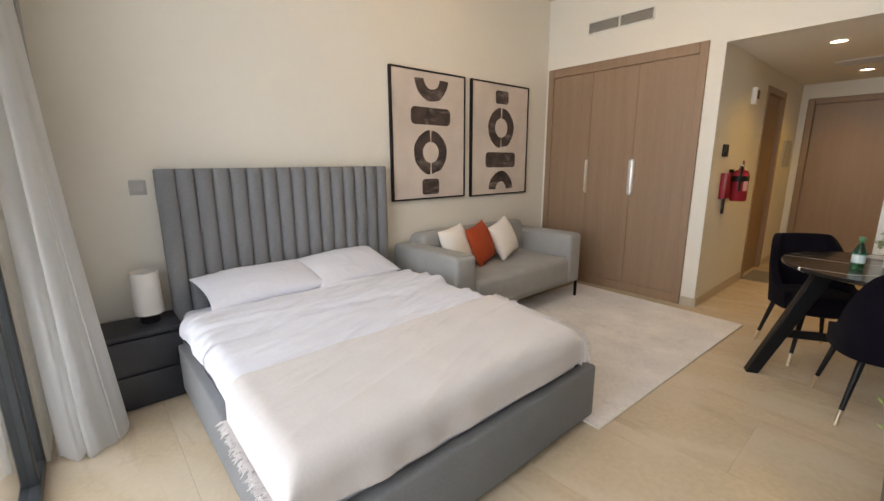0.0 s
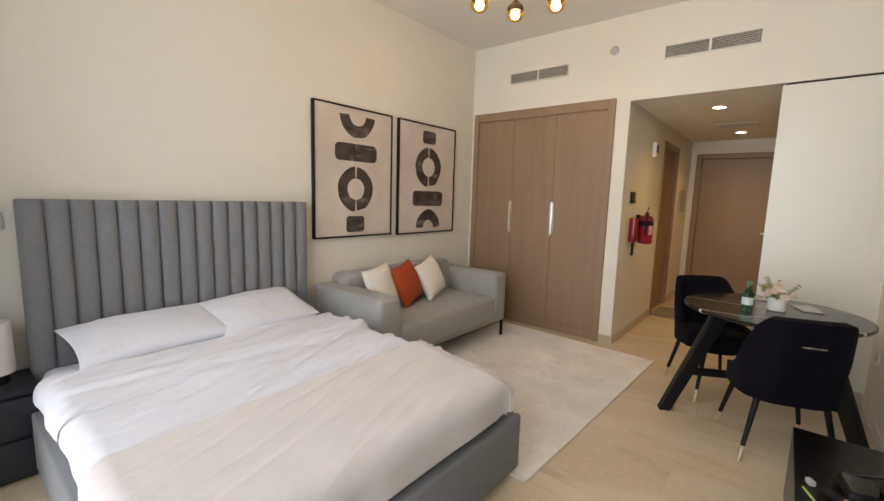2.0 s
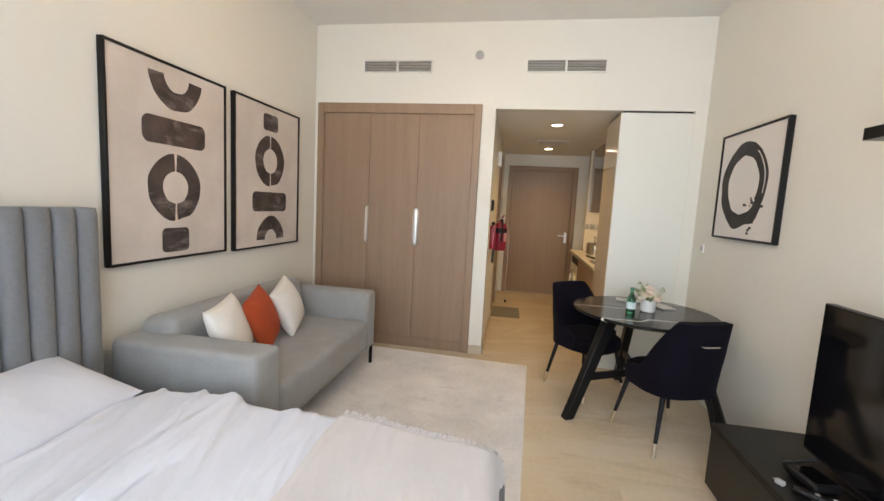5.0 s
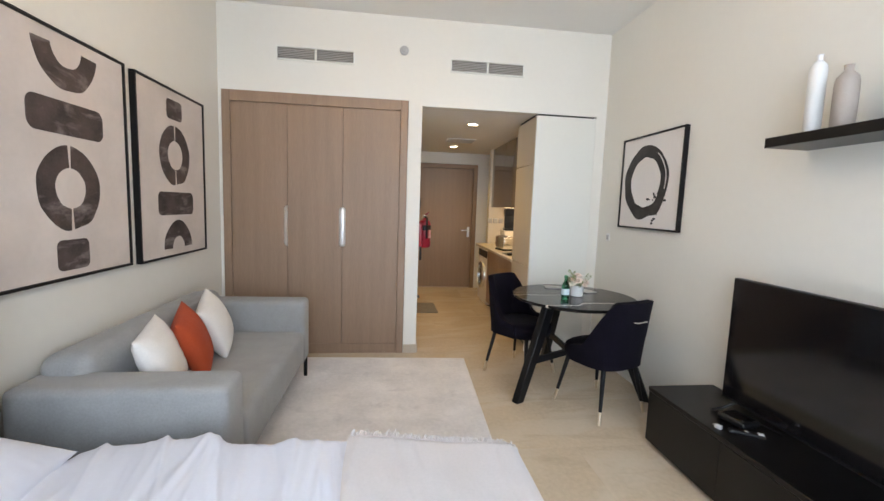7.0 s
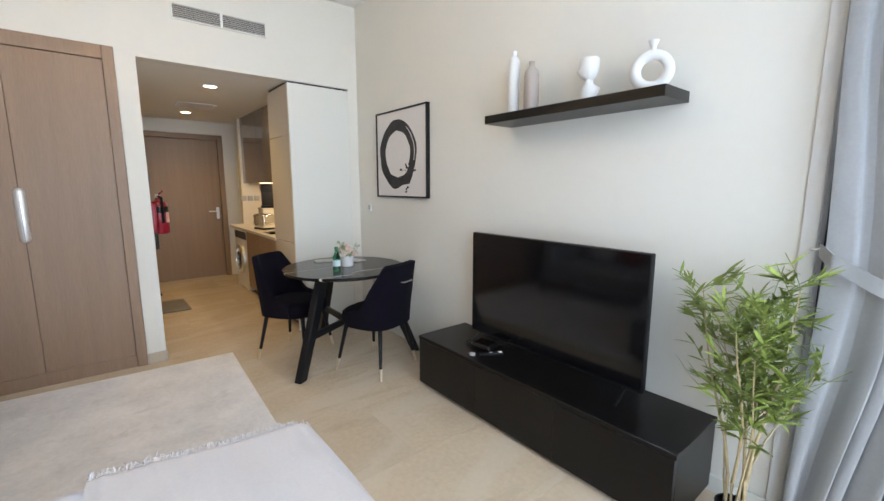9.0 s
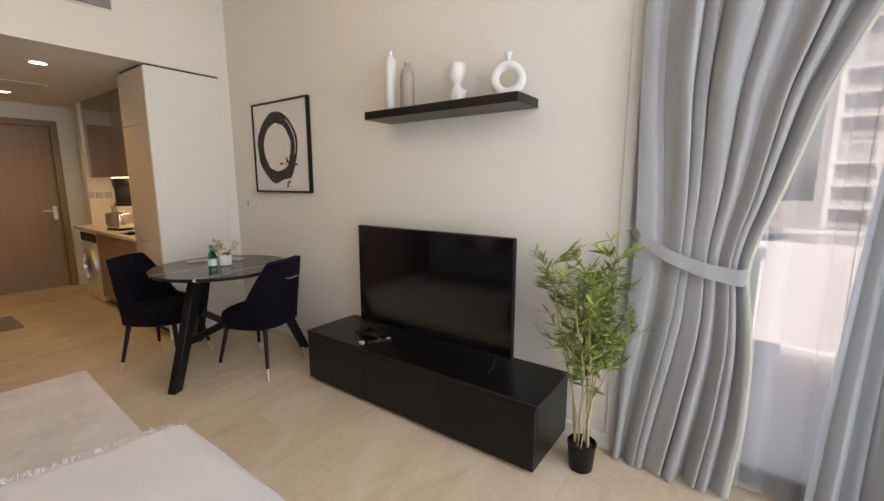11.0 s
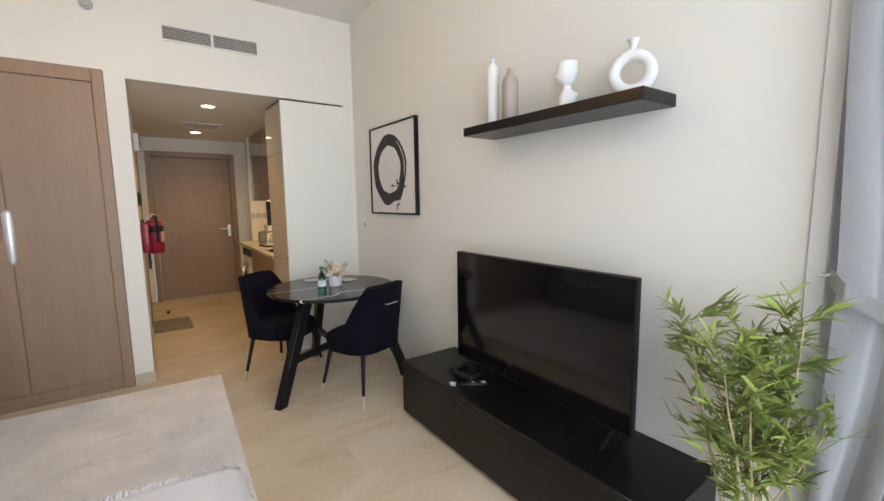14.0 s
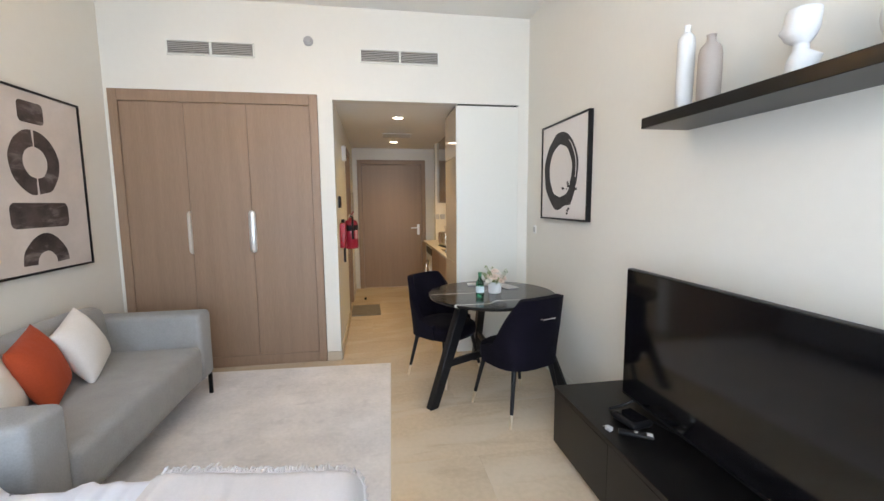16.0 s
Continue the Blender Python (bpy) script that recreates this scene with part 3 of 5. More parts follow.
# ---- hallway fixtures ----
for x, y in ((6.725, 1.173), (8.50, 1.13)):
    t = thing("downlight", pose(x, y, LOW), "round white recessed ceiling downlight, switched on", "downlight", "hall downlights")
    part("rim", lathe([(0.072, -0.0006), (0.072, -0.006), (0.056, -0.010), (0.054, -0.0006)], 28, cap=False), M_WPLAS, t)
    part("lens", lathe([(0.054, -0.0045), (0.054, -0.003)], 24), M_DOWN, t, "glowing warm lens")
    lamp = new("downlight_lamp", bpy.data.lights.new("downlight_lamp", 'SPOT'))
    lamp.data.energy, lamp.data.spot_size, lamp.data.spot_blend, lamp.data.shadow_soft_size = 26, radians(130), 0.8, 0.05
    lamp.data.color = (1.0, 0.68, 0.16)
    lamp.matrix_world = pose(x, y, LOW - 0.02)
v = thing("ceiling_vent", pose(7.90, 1.12, LOW), "white slatted ceiling vent in the hallway", "vent")
b = box(-0.16, 0.16, -0.20, -0.18, -0.010, -0.0005, 0.002, 1)
box(-0.16, 0.16, 0.18, 0.20, -0.010, -0.0005, 0.002, 1, bm=b)
box(-0.16, -0.14, -0.18, 0.18, -0.010, -0.0005, 0.002, 1, bm=b)
box(0.14, 0.16, -0.18, 0.18, -0.010, -0.0005, 0.002, 1, bm=b)
part("frame", b, M_WPLAS, v)
part("backing", box(-0.14, 0.14, -0.18, 0.18, -0.002, -0.0005), M_DARK, v)
slat = mesh_of("slat", moved(box(-0.012, 0.012, -0.179, 0.179, -0.001, 0.001), pose(0, 0, 0, 0, 30, 0)), M_SLAT)
for k in range(8):
    o = part("slat", slat, M_SLAT, v)
    o.location = (-0.122 + k * 0.035, 0, -0.0085)

pan = thing("intercom_panel", pose(6.30, PASS_L, 1.455), "dark wall intercom panel in the hallway", "intercom")
part("body", box(-0.06, 0.06, -0.022, -0.0005, -0.055, 0.055, 0.005, 2), M_BLACK, pan)
part("screen", box(-0.045, 0.02, -0.025, -0.021, -0.03, 0.035), M_SCREEN, pan)
al = thing("wall_alarm", pose(6.97, PASS_L, 1.99), "white wall alarm box with a black front", "alarm")
part("body", box(-0.05, 0.05, -0.045, -0.0005, -0.08, 0.08, 0.008, 2), M_WPLAS, al)
part("sounder", box(-0.035, 0.035, -0.05, -0.044, -0.03, 0.055, 0.004, 1), M_BLACK, al)
dbp = thing("fuse_panel", pose(8.85, PASS_L, 1.44), "flush grey fuse box cover on the hallway wall", "fuse box")
part("cover", box(-0.20, 0.20, -0.016, -0.0005, -0.16, 0.17, 0.004, 1), M_GPLAS, dbp)
ex = thing("fire_extinguisher", pose(6.56, PASS_L - 0.095, 0.98), "red fire extinguisher with black hose on a wall bracket", "extinguisher")
part("cylinder", lathe([(0.060, 0.0), (0.070, 0.012), (0.070, 0.25), (0.055, 0.285), (0.022, 0.300), (0.022, 0.315)], 28), M_RED, ex)
part("band", lathe([(0.0708, 0.185), (0.0712, 0.187), (0.0712, 0.238), (0.0708, 0.240)], 28, cap=False), M_BLACK, ex, "black printed band")
part("label", moved(sheet(8, 1, lambda u, v: Vector((0.0714 * math.cos(-2.5 + 0.8 * u), 0.0714 * math.sin(-2.5 + 0.8 * u), 0.10 + 0.09 * v))), pose(0, 0, 0)), M_LABELR, ex, "small printed label")
part("valve", lathe([(0.020, 0.315), (0.024, 0.325), (0.018, 0.35)], 14), M_CHROME, ex)
part("lever", tube([(0, 0.0, 0.345), (-0.03, -0.02, 0.36), (-0.09, -0.03, 0.375)], 0.008), M_RED, ex)
part("hose", tube([(-0.02, 0.0, 0.33), (-0.06, -0.02, 0.32), (-0.082, -0.02, 0.25), (-0.084, -0.02, 0.10)], 0.011), M_BLACK, ex)
part("bracket", box(-0.03, 0.03, 0.065, 0.0945, 0.12, 0.30, 0.003, 1), M_BLACK, ex)
fb = thing("fire_blanket_box", pose(6.37, PASS_L, 1.13), "slim red fire blanket box on the wall", "fire blanket")
part("case", box(-0.075, 0.075, -0.055, -0.0005, -0.12, 0.12, 0.008, 2), M_RED, fb)
part("strap", box(-0.062, -0.038, -0.052, -0.03, -0.26, -0.1205, 0.003, 1), M_BLACK, fb)

dm = thing("door_mat", pose(7.77, 1.59, 0.0, 0, 0, 1), "grey woven mat on the hallway floor", "mat")
part("mat_body", box(-0.28, 0.28, -0.19, 0.185, 0.001, 0.012, 0.004, 1), M_MAT, dm)

# ---- kitchenette ----
tall = thing("tall_cabinet", pose(6.0, 0.10, 0.0), "tall cream gloss kitchen cabinet with a white side panel", "cabinet")
part("side_panel", box(0.003, 0.028, -0.0018, 0.590, 0.0, 2.318), M_WHITE, tall, "plain white side panel")
part("carcass", box(0.0285, 0.60, 0.002, 0.565, 0.08, 2.316), M_GLOSSL, tall)
part("plinth", box(0.0285, 0.60, 0.02, 0.52, 0.0, 0.08), M_BLACK, tall)
for z0, z1 in ((0.085, 0.855), (0.860, 1.866), (1.871, 2.316)):
    part("door", box(0.030, 0.598, 0.567, 0.588, z0, z1, 0.002, 1), M_GLOSSL, tall)
# near-black block stands in for the shade in the open gap on top
part("gap_shade_fill", box(0.02, 0.60, 0.01, 0.57, 2.318, 2.3445), M_DARK, tall)
for x0, x1 in ((6.61, 7.24), (7.245, 7.865), (7.87, 8.615)):
    t = thing("wall_cabinet", pose(x0, 0.092, 1.45), "glossy taupe kitchen wall cabinet", "cabinet", "wall cabinets")
    part("body", box(0, x1 - x0, 0, 0.355, 0, LOW - 1.452), M_OAKD, t)
    part("door", box(0.002, x1 - x0 - 0.002, 0.357, 0.377, -0.01, LOW - 1.454, 0.002, 1), M_GLOSS, t)
st = thing("cabinet_strip_light", pose(7.55, 0.30, 1.449), "slim warm strip light under the wall cabinets", "light")
part("lens", box(-0.85, 0.85, -0.012, 0.012, -0.010, -0.0005), M_STRIP, st)
sl = area_lamp("strip_lamp", pose(7.55, 0.30, 1.435), 1.7, 0.03, 5, (1.0, 0.78, 0.46))
for x0, x1 in ((6.61, 7.24), (7.245, 7.84)):
    t = thing("base_cabinet", pose(x0, 0.092, 0.0), "taupe kitchen base cabinet under the worktop", "cabinet", "base cabinets")
    part("body", box(0, x1 - x0, 0, 0.56, 0.09, 0.825), M_OAKD, t)
    part("plinth", box(0, x1 - x0, 0.02, 0.52, 0.0, 0.09), M_BLACK, t)
    part("door", box(0.002, x1 - x0 - 0.002, 0.562, 0.582, 0.095, 0.822, 0.002, 1), M_OAK, t)
wt = thing("worktop", pose(6.605, 0.092, 0.827), "pale stone kitchen worktop", "worktop")
part("slab", box(0, 2.012, 0, 0.60, 0, 0.033, 0.003, 1), M_STONE, wt)
wm = thing("washing_machine", pose(8.17, 0.38, 0.0), "silver front-loading washing machine under the worktop", "washing machine")
part("body", box(-0.295, 0.295, -0.27, 0.285, 0.02, 0.82, 0.012, 2), M_SATIN, wm)
part("door_ring", moved(lathe([(0.20, 0), (0.20, 0.035), (0.15, 0.045), (0.145, 0.0)], 32, cap=False), pose(0, 0.285, 0.42, -90, 0, 0)), M_CHROME, wm, "chrome round door ring")
part("door_glass", moved(lathe([(0.148, 0.0), (0.12, 0.02), (0.05, 0.035)], 28), pose(0, 0.285, 0.42, -90, 0, 0)), M_SCREEN, wm)
part("control_panel", box(-0.28, 0.28, 0.284, 0.292, 0.70, 0.80, 0.003, 1), M_BLACK, wm)
for sx in (-0.24, 0.24):
    for sy in (-0.22, 0.22):
        part("foot", moved(lathe([(0.02, 0.0), (0.02, 0.022)], 12), Matrix.Translation((sx, sy, 0))), M_BLACK, wm)
# added block in the splashback colour, only there to raise the coffee maker
rs = thing("storage_box", pose(7.90, 0.35, 0.86), "plain white riser added on the worktop under the coffee maker", "box")
part("body", box(-0.11, 0.11, -0.11, 0.11, 0.0, 0.235, 0.01, 2), M_SPLASH, rs)
part("riser_top", box(-0.115, 0.115, -0.115, 0.115, 0.2352, 0.255, 0.006, 2), M_SPLASH, rs)
cm = thing("coffee_maker", pose(7.90, 0.35, 1.115, 0, 0, 80), "black filter coffee maker with a glass jug", "coffee maker")
part("base", box(-0.09, 0.09, -0.12, 0.12, 0.0, 0.035, 0.01, 2), M_BLACK, cm)
part("tower", box(-0.09, 0.09, 0.04, 0.12, 0.035, 0.21, 0.01, 2), M_BLACK, cm)
part("top", box(-0.09, 0.09, -0.12, 0.12, 0.20, 0.31, 0.012, 2), M_BLACK, cm)
part("steel_band", box(-0.092, 0.092, -0.122, 0.0, 0.205, 0.235, 0.003, 1), M_CHROME, cm)
part("jug", moved(lathe([(0.05, 0.036), (0.068, 0.07), (0.066, 0.13), (0.045, 0.175), (0.047, 0.19)], 24), Matrix.Translation((0, -0.04, 0))), M_SCREEN, cm)
kt = thing("toaster", pose(7.62, 0.50, 0.86, 0, 0, 10), "brushed steel two-slot toaster on the worktop", "toaster")
part("body", box(-0.14, 0.14, -0.08, 0.08, 0.015, 0.19, 0.025, 3), M_CHROME, kt)
part("base", box(-0.135, 0.135, -0.075, 0.075, 0.0, 0.016, 0.004, 1), M_BLACK, kt)
for yy in (-0.03, 0.03):
    part("slot", box(-0.11, 0.11, yy - 0.012, yy + 0.012, 0.1895, 0.1915), M_BLACK, kt)
hb = thing("hob", pose(7.08, 0.40, 0.86), "black two-ring hob set in the worktop", "hob")
part("glass", box(-0.15, 0.15, -0.24, 0.24, 0.0005, 0.006, 0.002, 1), M_SCREEN, hb)
for yy in (-0.12, 0.12):
    part("ring", moved(lathe([(0.08, 0.006), (0.085, 0.018), (0.06, 0.022)], 24), Matrix.Translation((0, yy, 0))), M_BLACK, hb)

# ---- rug ----
rug = thing("rug", pose(4.74, 2.19, 0.0, 0, 0, -2.4), "pale cream low-pile rug between bed and wardrobe", "rug")


def rug_top(u, v):
    x, y = (u - 0.5) * 2.20, (v - 0.5) * 1.60
    return Vector((x, y, 0.010 + 0.0018 * noise.noise(Vector((x * 7, y * 7, 0)))))


part("field", sheet(60, 44, rug_top, thick=0.008), M_RUG, rug)
b = box(-1.106, 1.106, -0.806, -0.797, 0.0008, 0.011, 0.002, 1)
box(-1.106, 1.106, 0.797, 0.806, 0.0008, 0.011, 0.002, 1, bm=b)
box(-1.106, -1.097, -0.797, 0.797, 0.0008, 0.011, 0.002, 1, bm=b)
box(1.097, 1.106, -0.797, 0.797, 0.0008, 0.011, 0.002, 1, bm=b)
part("binding", b, M_CREAM, rug)

# ---- bed ----
BX0, BX1, BY0, BY1 = 2.050, 3.655, 1.500, 3.425
bed = thing("bed", pose(0, 0, 0), "grey upholstered double bed with a channelled headboard", "bed")
for nm, args in (("side_rail", (BX0, BX0 + 0.055, BY0 + 0.069, BY1)), ("side_rail", (BX1 - 0.055, BX1, BY0 + 0.069, BY1)), ("foot_rail", (BX0, BX1, BY0, BY0 + 0.068))):
    part(nm, box(*args, 0.035, 0.325, 0.014, 3), M_GREY, bed)
part("slat_deck", box(BX0 + 0.056, BX1 - 0.056, BY0 + 0.069, BY1, 0.16, 0.22), M_BLACK, bed)
for x in (BX0 + 0.08, BX1 - 0.08):
    for y in (BY0 + 0.08, BY1 - 0.1):
        part("leg", box(x - 0.03, x + 0.03, y - 0.03, y + 0.03, 0.0, 0.16, 0.004, 1), M_BLACK, bed)
HX0, HX1 = 2.085, 3.675
hbd = part("headboard", box(HX0, HX1, 3.455, 3.552, 0.02, 1.335, 0.012, 3), M_GREY, bed)
nch = 16
cw = (HX1 - HX0) / nch


def channel_surface(u, v):
    a = math.pi * u
    z = 0.05 + v * 1.285
    cap = min(1.0, (1.335 - z) / 0.012 + 0.25)
    return Vector(((u - 0.5) * (cw - 0.001), -0.034 * math.sin(a) ** 0.42 * cap, z))


chan = mesh_of("channel", sheet(14, 40, channel_surface), M_GREY, 80)
for k in range(nch):
    o = part("channel", chan, M_GREY, hbd)
    o.location = (HX0 + (k + 0.5) * cw, 3.4565, 0)

mtr = thing("mattress", pose(0, 0, 0.22), "white mattress in a fitted sheet", "mattress")
part("body", box(BX0 + 0.06, BX1 - 0.06, BY0 + 0.072, BY1 - 0.005, 0.0, 0.255, 0.05, 4), M_LINEN, mtr)


def ease(f):
    f = max(0.0, min(1.0, f))
    return f * f * (3 - 2 * f)


def make_creases(seed, count, y0, y1):
    """Random pressed creases: middle, half length, slope, width, height."""
    r = random.Random(seed)
    out = []
    for _ in range(count):
        out.append((r.uniform(2.05, 3.6), r.uniform(y0, y1), r.uniform(0.12, 0.48), r.uniform(-0.05, 0.42), r.uniform(0.010, 0.026), r.choice((1, 1, 1, -0.6)) * r.uniform(0.007, 0.019), r.uniform(-0.25, 0.25)))
    return out


CREASES = make_creases(31, 64, 1.75, 2.75) + make_creases(8, 16, 2.45, 3.05)


def crease_height(x, y):
    h = 0.0
    for cx, cy, half, slope, w, top, bow in CREASES:
        f = (x - cx) / half
        if -1 < f < 1:
            d = y - (cy + slope * (x - cx) + bow * half * (f * f - 0.3) * 0.5)
            d = d / (w * 0.8) if d < 0 else d / (w * 2.8)
            if -3 < d < 3:
                h += top * (1 - f * f) / (1 + 2.2 * d * d) * (1 - abs(d) / 3)
    return h * (0.2 + 0.8 * ease((y - 2.10) / 0.2))


def wrinkle(x, y, amp):
    """Soft creases that run mostly across the bed."""
    t = y - 0.20 * x + 0.10 * noise.noise(Vector((x * 1.1, y * 1.1, 5.0)))
    s = noise.noise(Vector((x * 1.1, t * 3.2, 0.7))) * amp * 0.7
    r = abs(noise.noise(Vector((x * 0.75 + 5, t * 4.6, 2.0))))
    r2 = abs(noise.noise(Vector((x * 1.5 + 9, t * 8.5, 4.0))))
    fade = 0.5 + 0.5 * noise.noise(Vector((x * 1.6, y * 1.6, 11.0)))
    fine = noise.noise(Vector((x * 9, y * 16, 3.0))) * 0.0012
    return s + fine + crease_height(x, y) * amp / 0.017 + amp * 0.7 * (1 - min(1, r * 7)) ** 2 * fade + amp * 0.4 * (1 - min(1, r2 * 5)) ** 2 * (1 - fade)


def bed_top(y):
    """The bedding sinks a little towards the foot."""
    return 0.545 - 0.026 * ease((2.35 - y) / 0.6)


MX0, MX1, MY0 = BX0 + 0.012, 3.628, BY0 + 0.040


def drape(x_in, y_in, x0, x1, y0, top, radius):
    """Where a cloth point comes to lie: flat above, bent over the sides x0, x1 and the foot y0."""
    def bend(d):
        arc = radius * math.pi / 2
        if d < arc:
            a = d / radius
            return radius * math.sin(a), radius * (1 - math.cos(a))
        return radius + (d - arc) * 0.05, radius + (d - arc)
    x, y, oz = x_in, y_in, 0.0
    if x_in > x1 - radius:
        h, oz = bend(x_in - (x1 - radius))
        x = x1 - radius + h
    elif x_in < x0 + radius:
        h, oz = bend(x0 + radius - x_in)
        x = x0 + radius - h
    if y_in < y0 + radius:
        h, dy = bend(y0 + radius - y_in)
        y = y0 + radius - h
        oz = math.hypot(oz, dy) if oz < 0.1 or dy < 0.1 else max(oz, dy)
    return x, y, top - oz


def corner(y):
    """How far the cloth draws in towards the foot's corner."""
    f = max(0.0, min(1.0, (2.25 - y) / 0.70))
    return 0.062 * f * f


duv = thing("duvet", pose(0, 0, 0), "rumpled white cotton duvet spread over the bed", "duvet")


def duvet_point(u, v, lift=0.0, y0=1.44, y1=3.10):
    x = MX0 - 0.07 + u * (MX1 - MX0 + 0.16)
    y = y0 + v * (y1 - y0)
    top = bed_top(y)
    px, py, pz = drape(x, y, MX0 - lift, MX1 + lift - corner(y) + 0.008 * noise.noise(Vector((y * 3, 7, 0))), MY0, top, 0.075)
    k = wrinkle(x, y, 0.0170)
    sag = 0.02 * max(0.0, (y - 2.96) / 0.14) ** 2
    drop = ease((top - pz) / 0.1)
    side = 0.012 * noise.noise(Vector((y * 7, pz * 3, 3))) * drop
    return Vector((px + side, py, max(pz + k * (1 - 0.7 * drop) - sag + lift, 0.332 + 0.012 * noise.noise(Vector((x * 9, y * 9, 2))))))


part("cover", sheet(190, 210, duvet_point), M_LINEN, duv, smooth=80)


def fold_point(u, v):
    """The upper end, turned back on itself."""
    edge = 2.585 + 0.07 * noise.noise(Vector((u * 3.4, 0, 9))) + 0.045 * noise.noise(Vector((u * 9, 0, 2)))
    p = duvet_point(u, 0.0, 0.0, edge + v * (3.105 - edge), 3.3)
    out = min(1.0, u * 9) * min(1.0, (1 - u) * 9)
    on = ease(v * 9)
    roll = 0.013 * (1 + 0.25 * noise.noise(Vector((u * 6, v * 2, 1)))) * (1 - 0.35 * v) * (0.35 + 0.65 * out)
    crumple = max(-0.006, wrinkle(p.x + 0.25, p.y - 0.40, 0.010))
    return p + Vector(((0.004 + 0.006 * on) * (1 if u > 0.5 else -1), 0, 0.0025 + (roll + crumple) * on))


part("turned_edge", sheet(170, 80, fold_point), M_LINEN, duv, smooth=80)

thr = thing("throw_blanket", pose(0, 0, 0), "cream woven throw with tasselled edges across the bed's foot", "throw")


def throw_point(u, v):
    low_edge = 1.402 + 0.012 * noise.noise(Vector((u * 4, 0, 3)))
    y = low_edge + v * (2.150 + 0.035 * u + 0.012 * noise.noise(Vector((u * 5, 2, 0))) - low_edge)
    x = MX0 - 0.135 + u * (MX1 - 0.030 - corner(y) - MX0 + 0.135 + 0.045 * ease((1.72 - y) / 0.2))
    top = bed_top(y) + 0.009
    px, py, pz = drape(x, y, MX0 - 0.016, MX1 + 0.008 - corner(y), MY0 - 0.012, top, 0.082)
    k = 0.65 * wrinkle(x, y, 0.0170) + 0.008 + 0.003 * noise.noise(Vector((x * 5, y * 3, 6)))
    low = max(0.0, min(1.0, (top - pz) / 0.12))
    wave = (0.006 * math.sin(x * 7 + 2 * math.sin(x * 3)) + 0.005 * math.sin(x * 19 + 3 * math.sin(x * 5)) + 0.012 * noise.noise(Vector((x * 4.5, pz * 2, 8)))) * low if y < 1.6 else 0
    return Vector((px, py + wave - 0.004 * low, max(pz + k * (1 - low) + 0.003, 0.345 + 0.010 * noise.noise(Vector((x * 7, 3, 1))))))


part("cloth", sheet(170, 110, throw_point, thick=0.004), M_THROW, thr, smooth=80)
b = bmesh.new()
rng = random.Random(4)
for edge in range(2):
    for i in range(190):
        v = (i + rng.uniform(-0.4, 0.4)) / 190
        p = throw_point(float(edge), max(0.0, v))
        side = 1 if edge else -1
        q = p + Vector((side * rng.uniform(0.010, 0.024), rng.uniform(-0.008, 0.008), rng.uniform(-0.002, 0.012)))
        e = q + Vector((side * rng.uniform(0.006, 0.022), rng.uniform(-0.014, 0.014), -rng.uniform(0.0, 0.024)))
        merge(b, tube([p, q, e], 0.0036, 4, 0.0022))
tagged(part("fringe", b, M_THROW, thr, "short knotted tassels"), kind="stuff")

for px, py, rz, rx, sd, w in ((2.558, 3.215, 4, 14, 1.3, 0.75), (3.172, 3.235, 9, 20, 8.1, 0.71)):
    p = thing("pillow", pose(px, py, 0.620, rx, 0, rz), "plump white cotton bed pillow", "pillow", "bed pillows")
    part("case", cushion(w, 0.42, 0.155, sd, 64, 0.013, 2.4), M_LINEN, p, smooth=80)

# ---- bedside ----
ns = thing("nightstand", pose(1.875, 3.40, 0.0), "charcoal two-drawer nightstand beside the bed", "nightstand")
part("body", box(-0.205, 0.205, -0.135, 0.155, 0.0, 0.428, 0.004, 1), M_NAVY, ns)
part("top", box(-0.212, 0.212, -0.165, 0.156, 0.429, 0.452, 0.004, 2), M_NAVY, ns)
for z0, z1 in ((0.012, 0.205), (0.222, 0.412)):
    part("drawer", box(-0.203, 0.203, -0.155, -0.136, z0, z1, 0.004, 2), M_NAVY, ns)
tl = thing("table_lamp", pose(1.955, 3.415, 0.452), "small table lamp with a white drum shade, unlit", "lamp")
part("base", lathe([(0.050, 0.0), (0.052, 0.008), (0.050, 0.050), (0.018, 0.054), (0.016, 0.07)], 28), M_BLACK, tl, "black round base")
part("shade", lathe([(0.074, 0.052), (0.070, 0.30), (0.068, 0.302), (0.067, 0.30), (0.071, 0.054)], 36, cap=False), M_CERAM, tl, "white drum shade")

# ---- pictures ----
def picture(name, x0, x1, z0, z1, wall_y, facing, canvas, label):
    """A framed picture; local x to the right, local y into the wall."""
    rz = 0 if facing < 0 else 180
    t = thing(name, pose((x0 + x1) / 2, wall_y, (z0 + z1) / 2, 0, 0, rz), label, "picture", "framed pictures")
    w, h = (x1 - x0) / 2, (z1 - z0) / 2
    fw = 0.014
    b = box(-w, w, -0.036, -0.001, h - fw, h, 0.0015, 1)
    box(-w, w, -0.036, -0.001, -h, -h + fw, 0.0015, 1, bm=b)
    box(-w, -w + fw, -0.036, -0.001, -h + fw, h - fw, 0.0015, 1, bm=b)
    box(w - fw, w, -0.036, -0.001, -h + fw, h - fw, 0.0015, 1, bm=b)
    part("frame", b, M_BLACK, t, "thin black wooden frame")
    part("canvas", box(-w + fw, w - fw, -0.026, -0.004, -h + fw, h - fw), canvas, t)
    return t


def motif(t, outline, material=None):
    part("painted_shape", moved(flat_shape(outline), Matrix.Translation((0, -0.0278, 0))), material or M_INK, t)


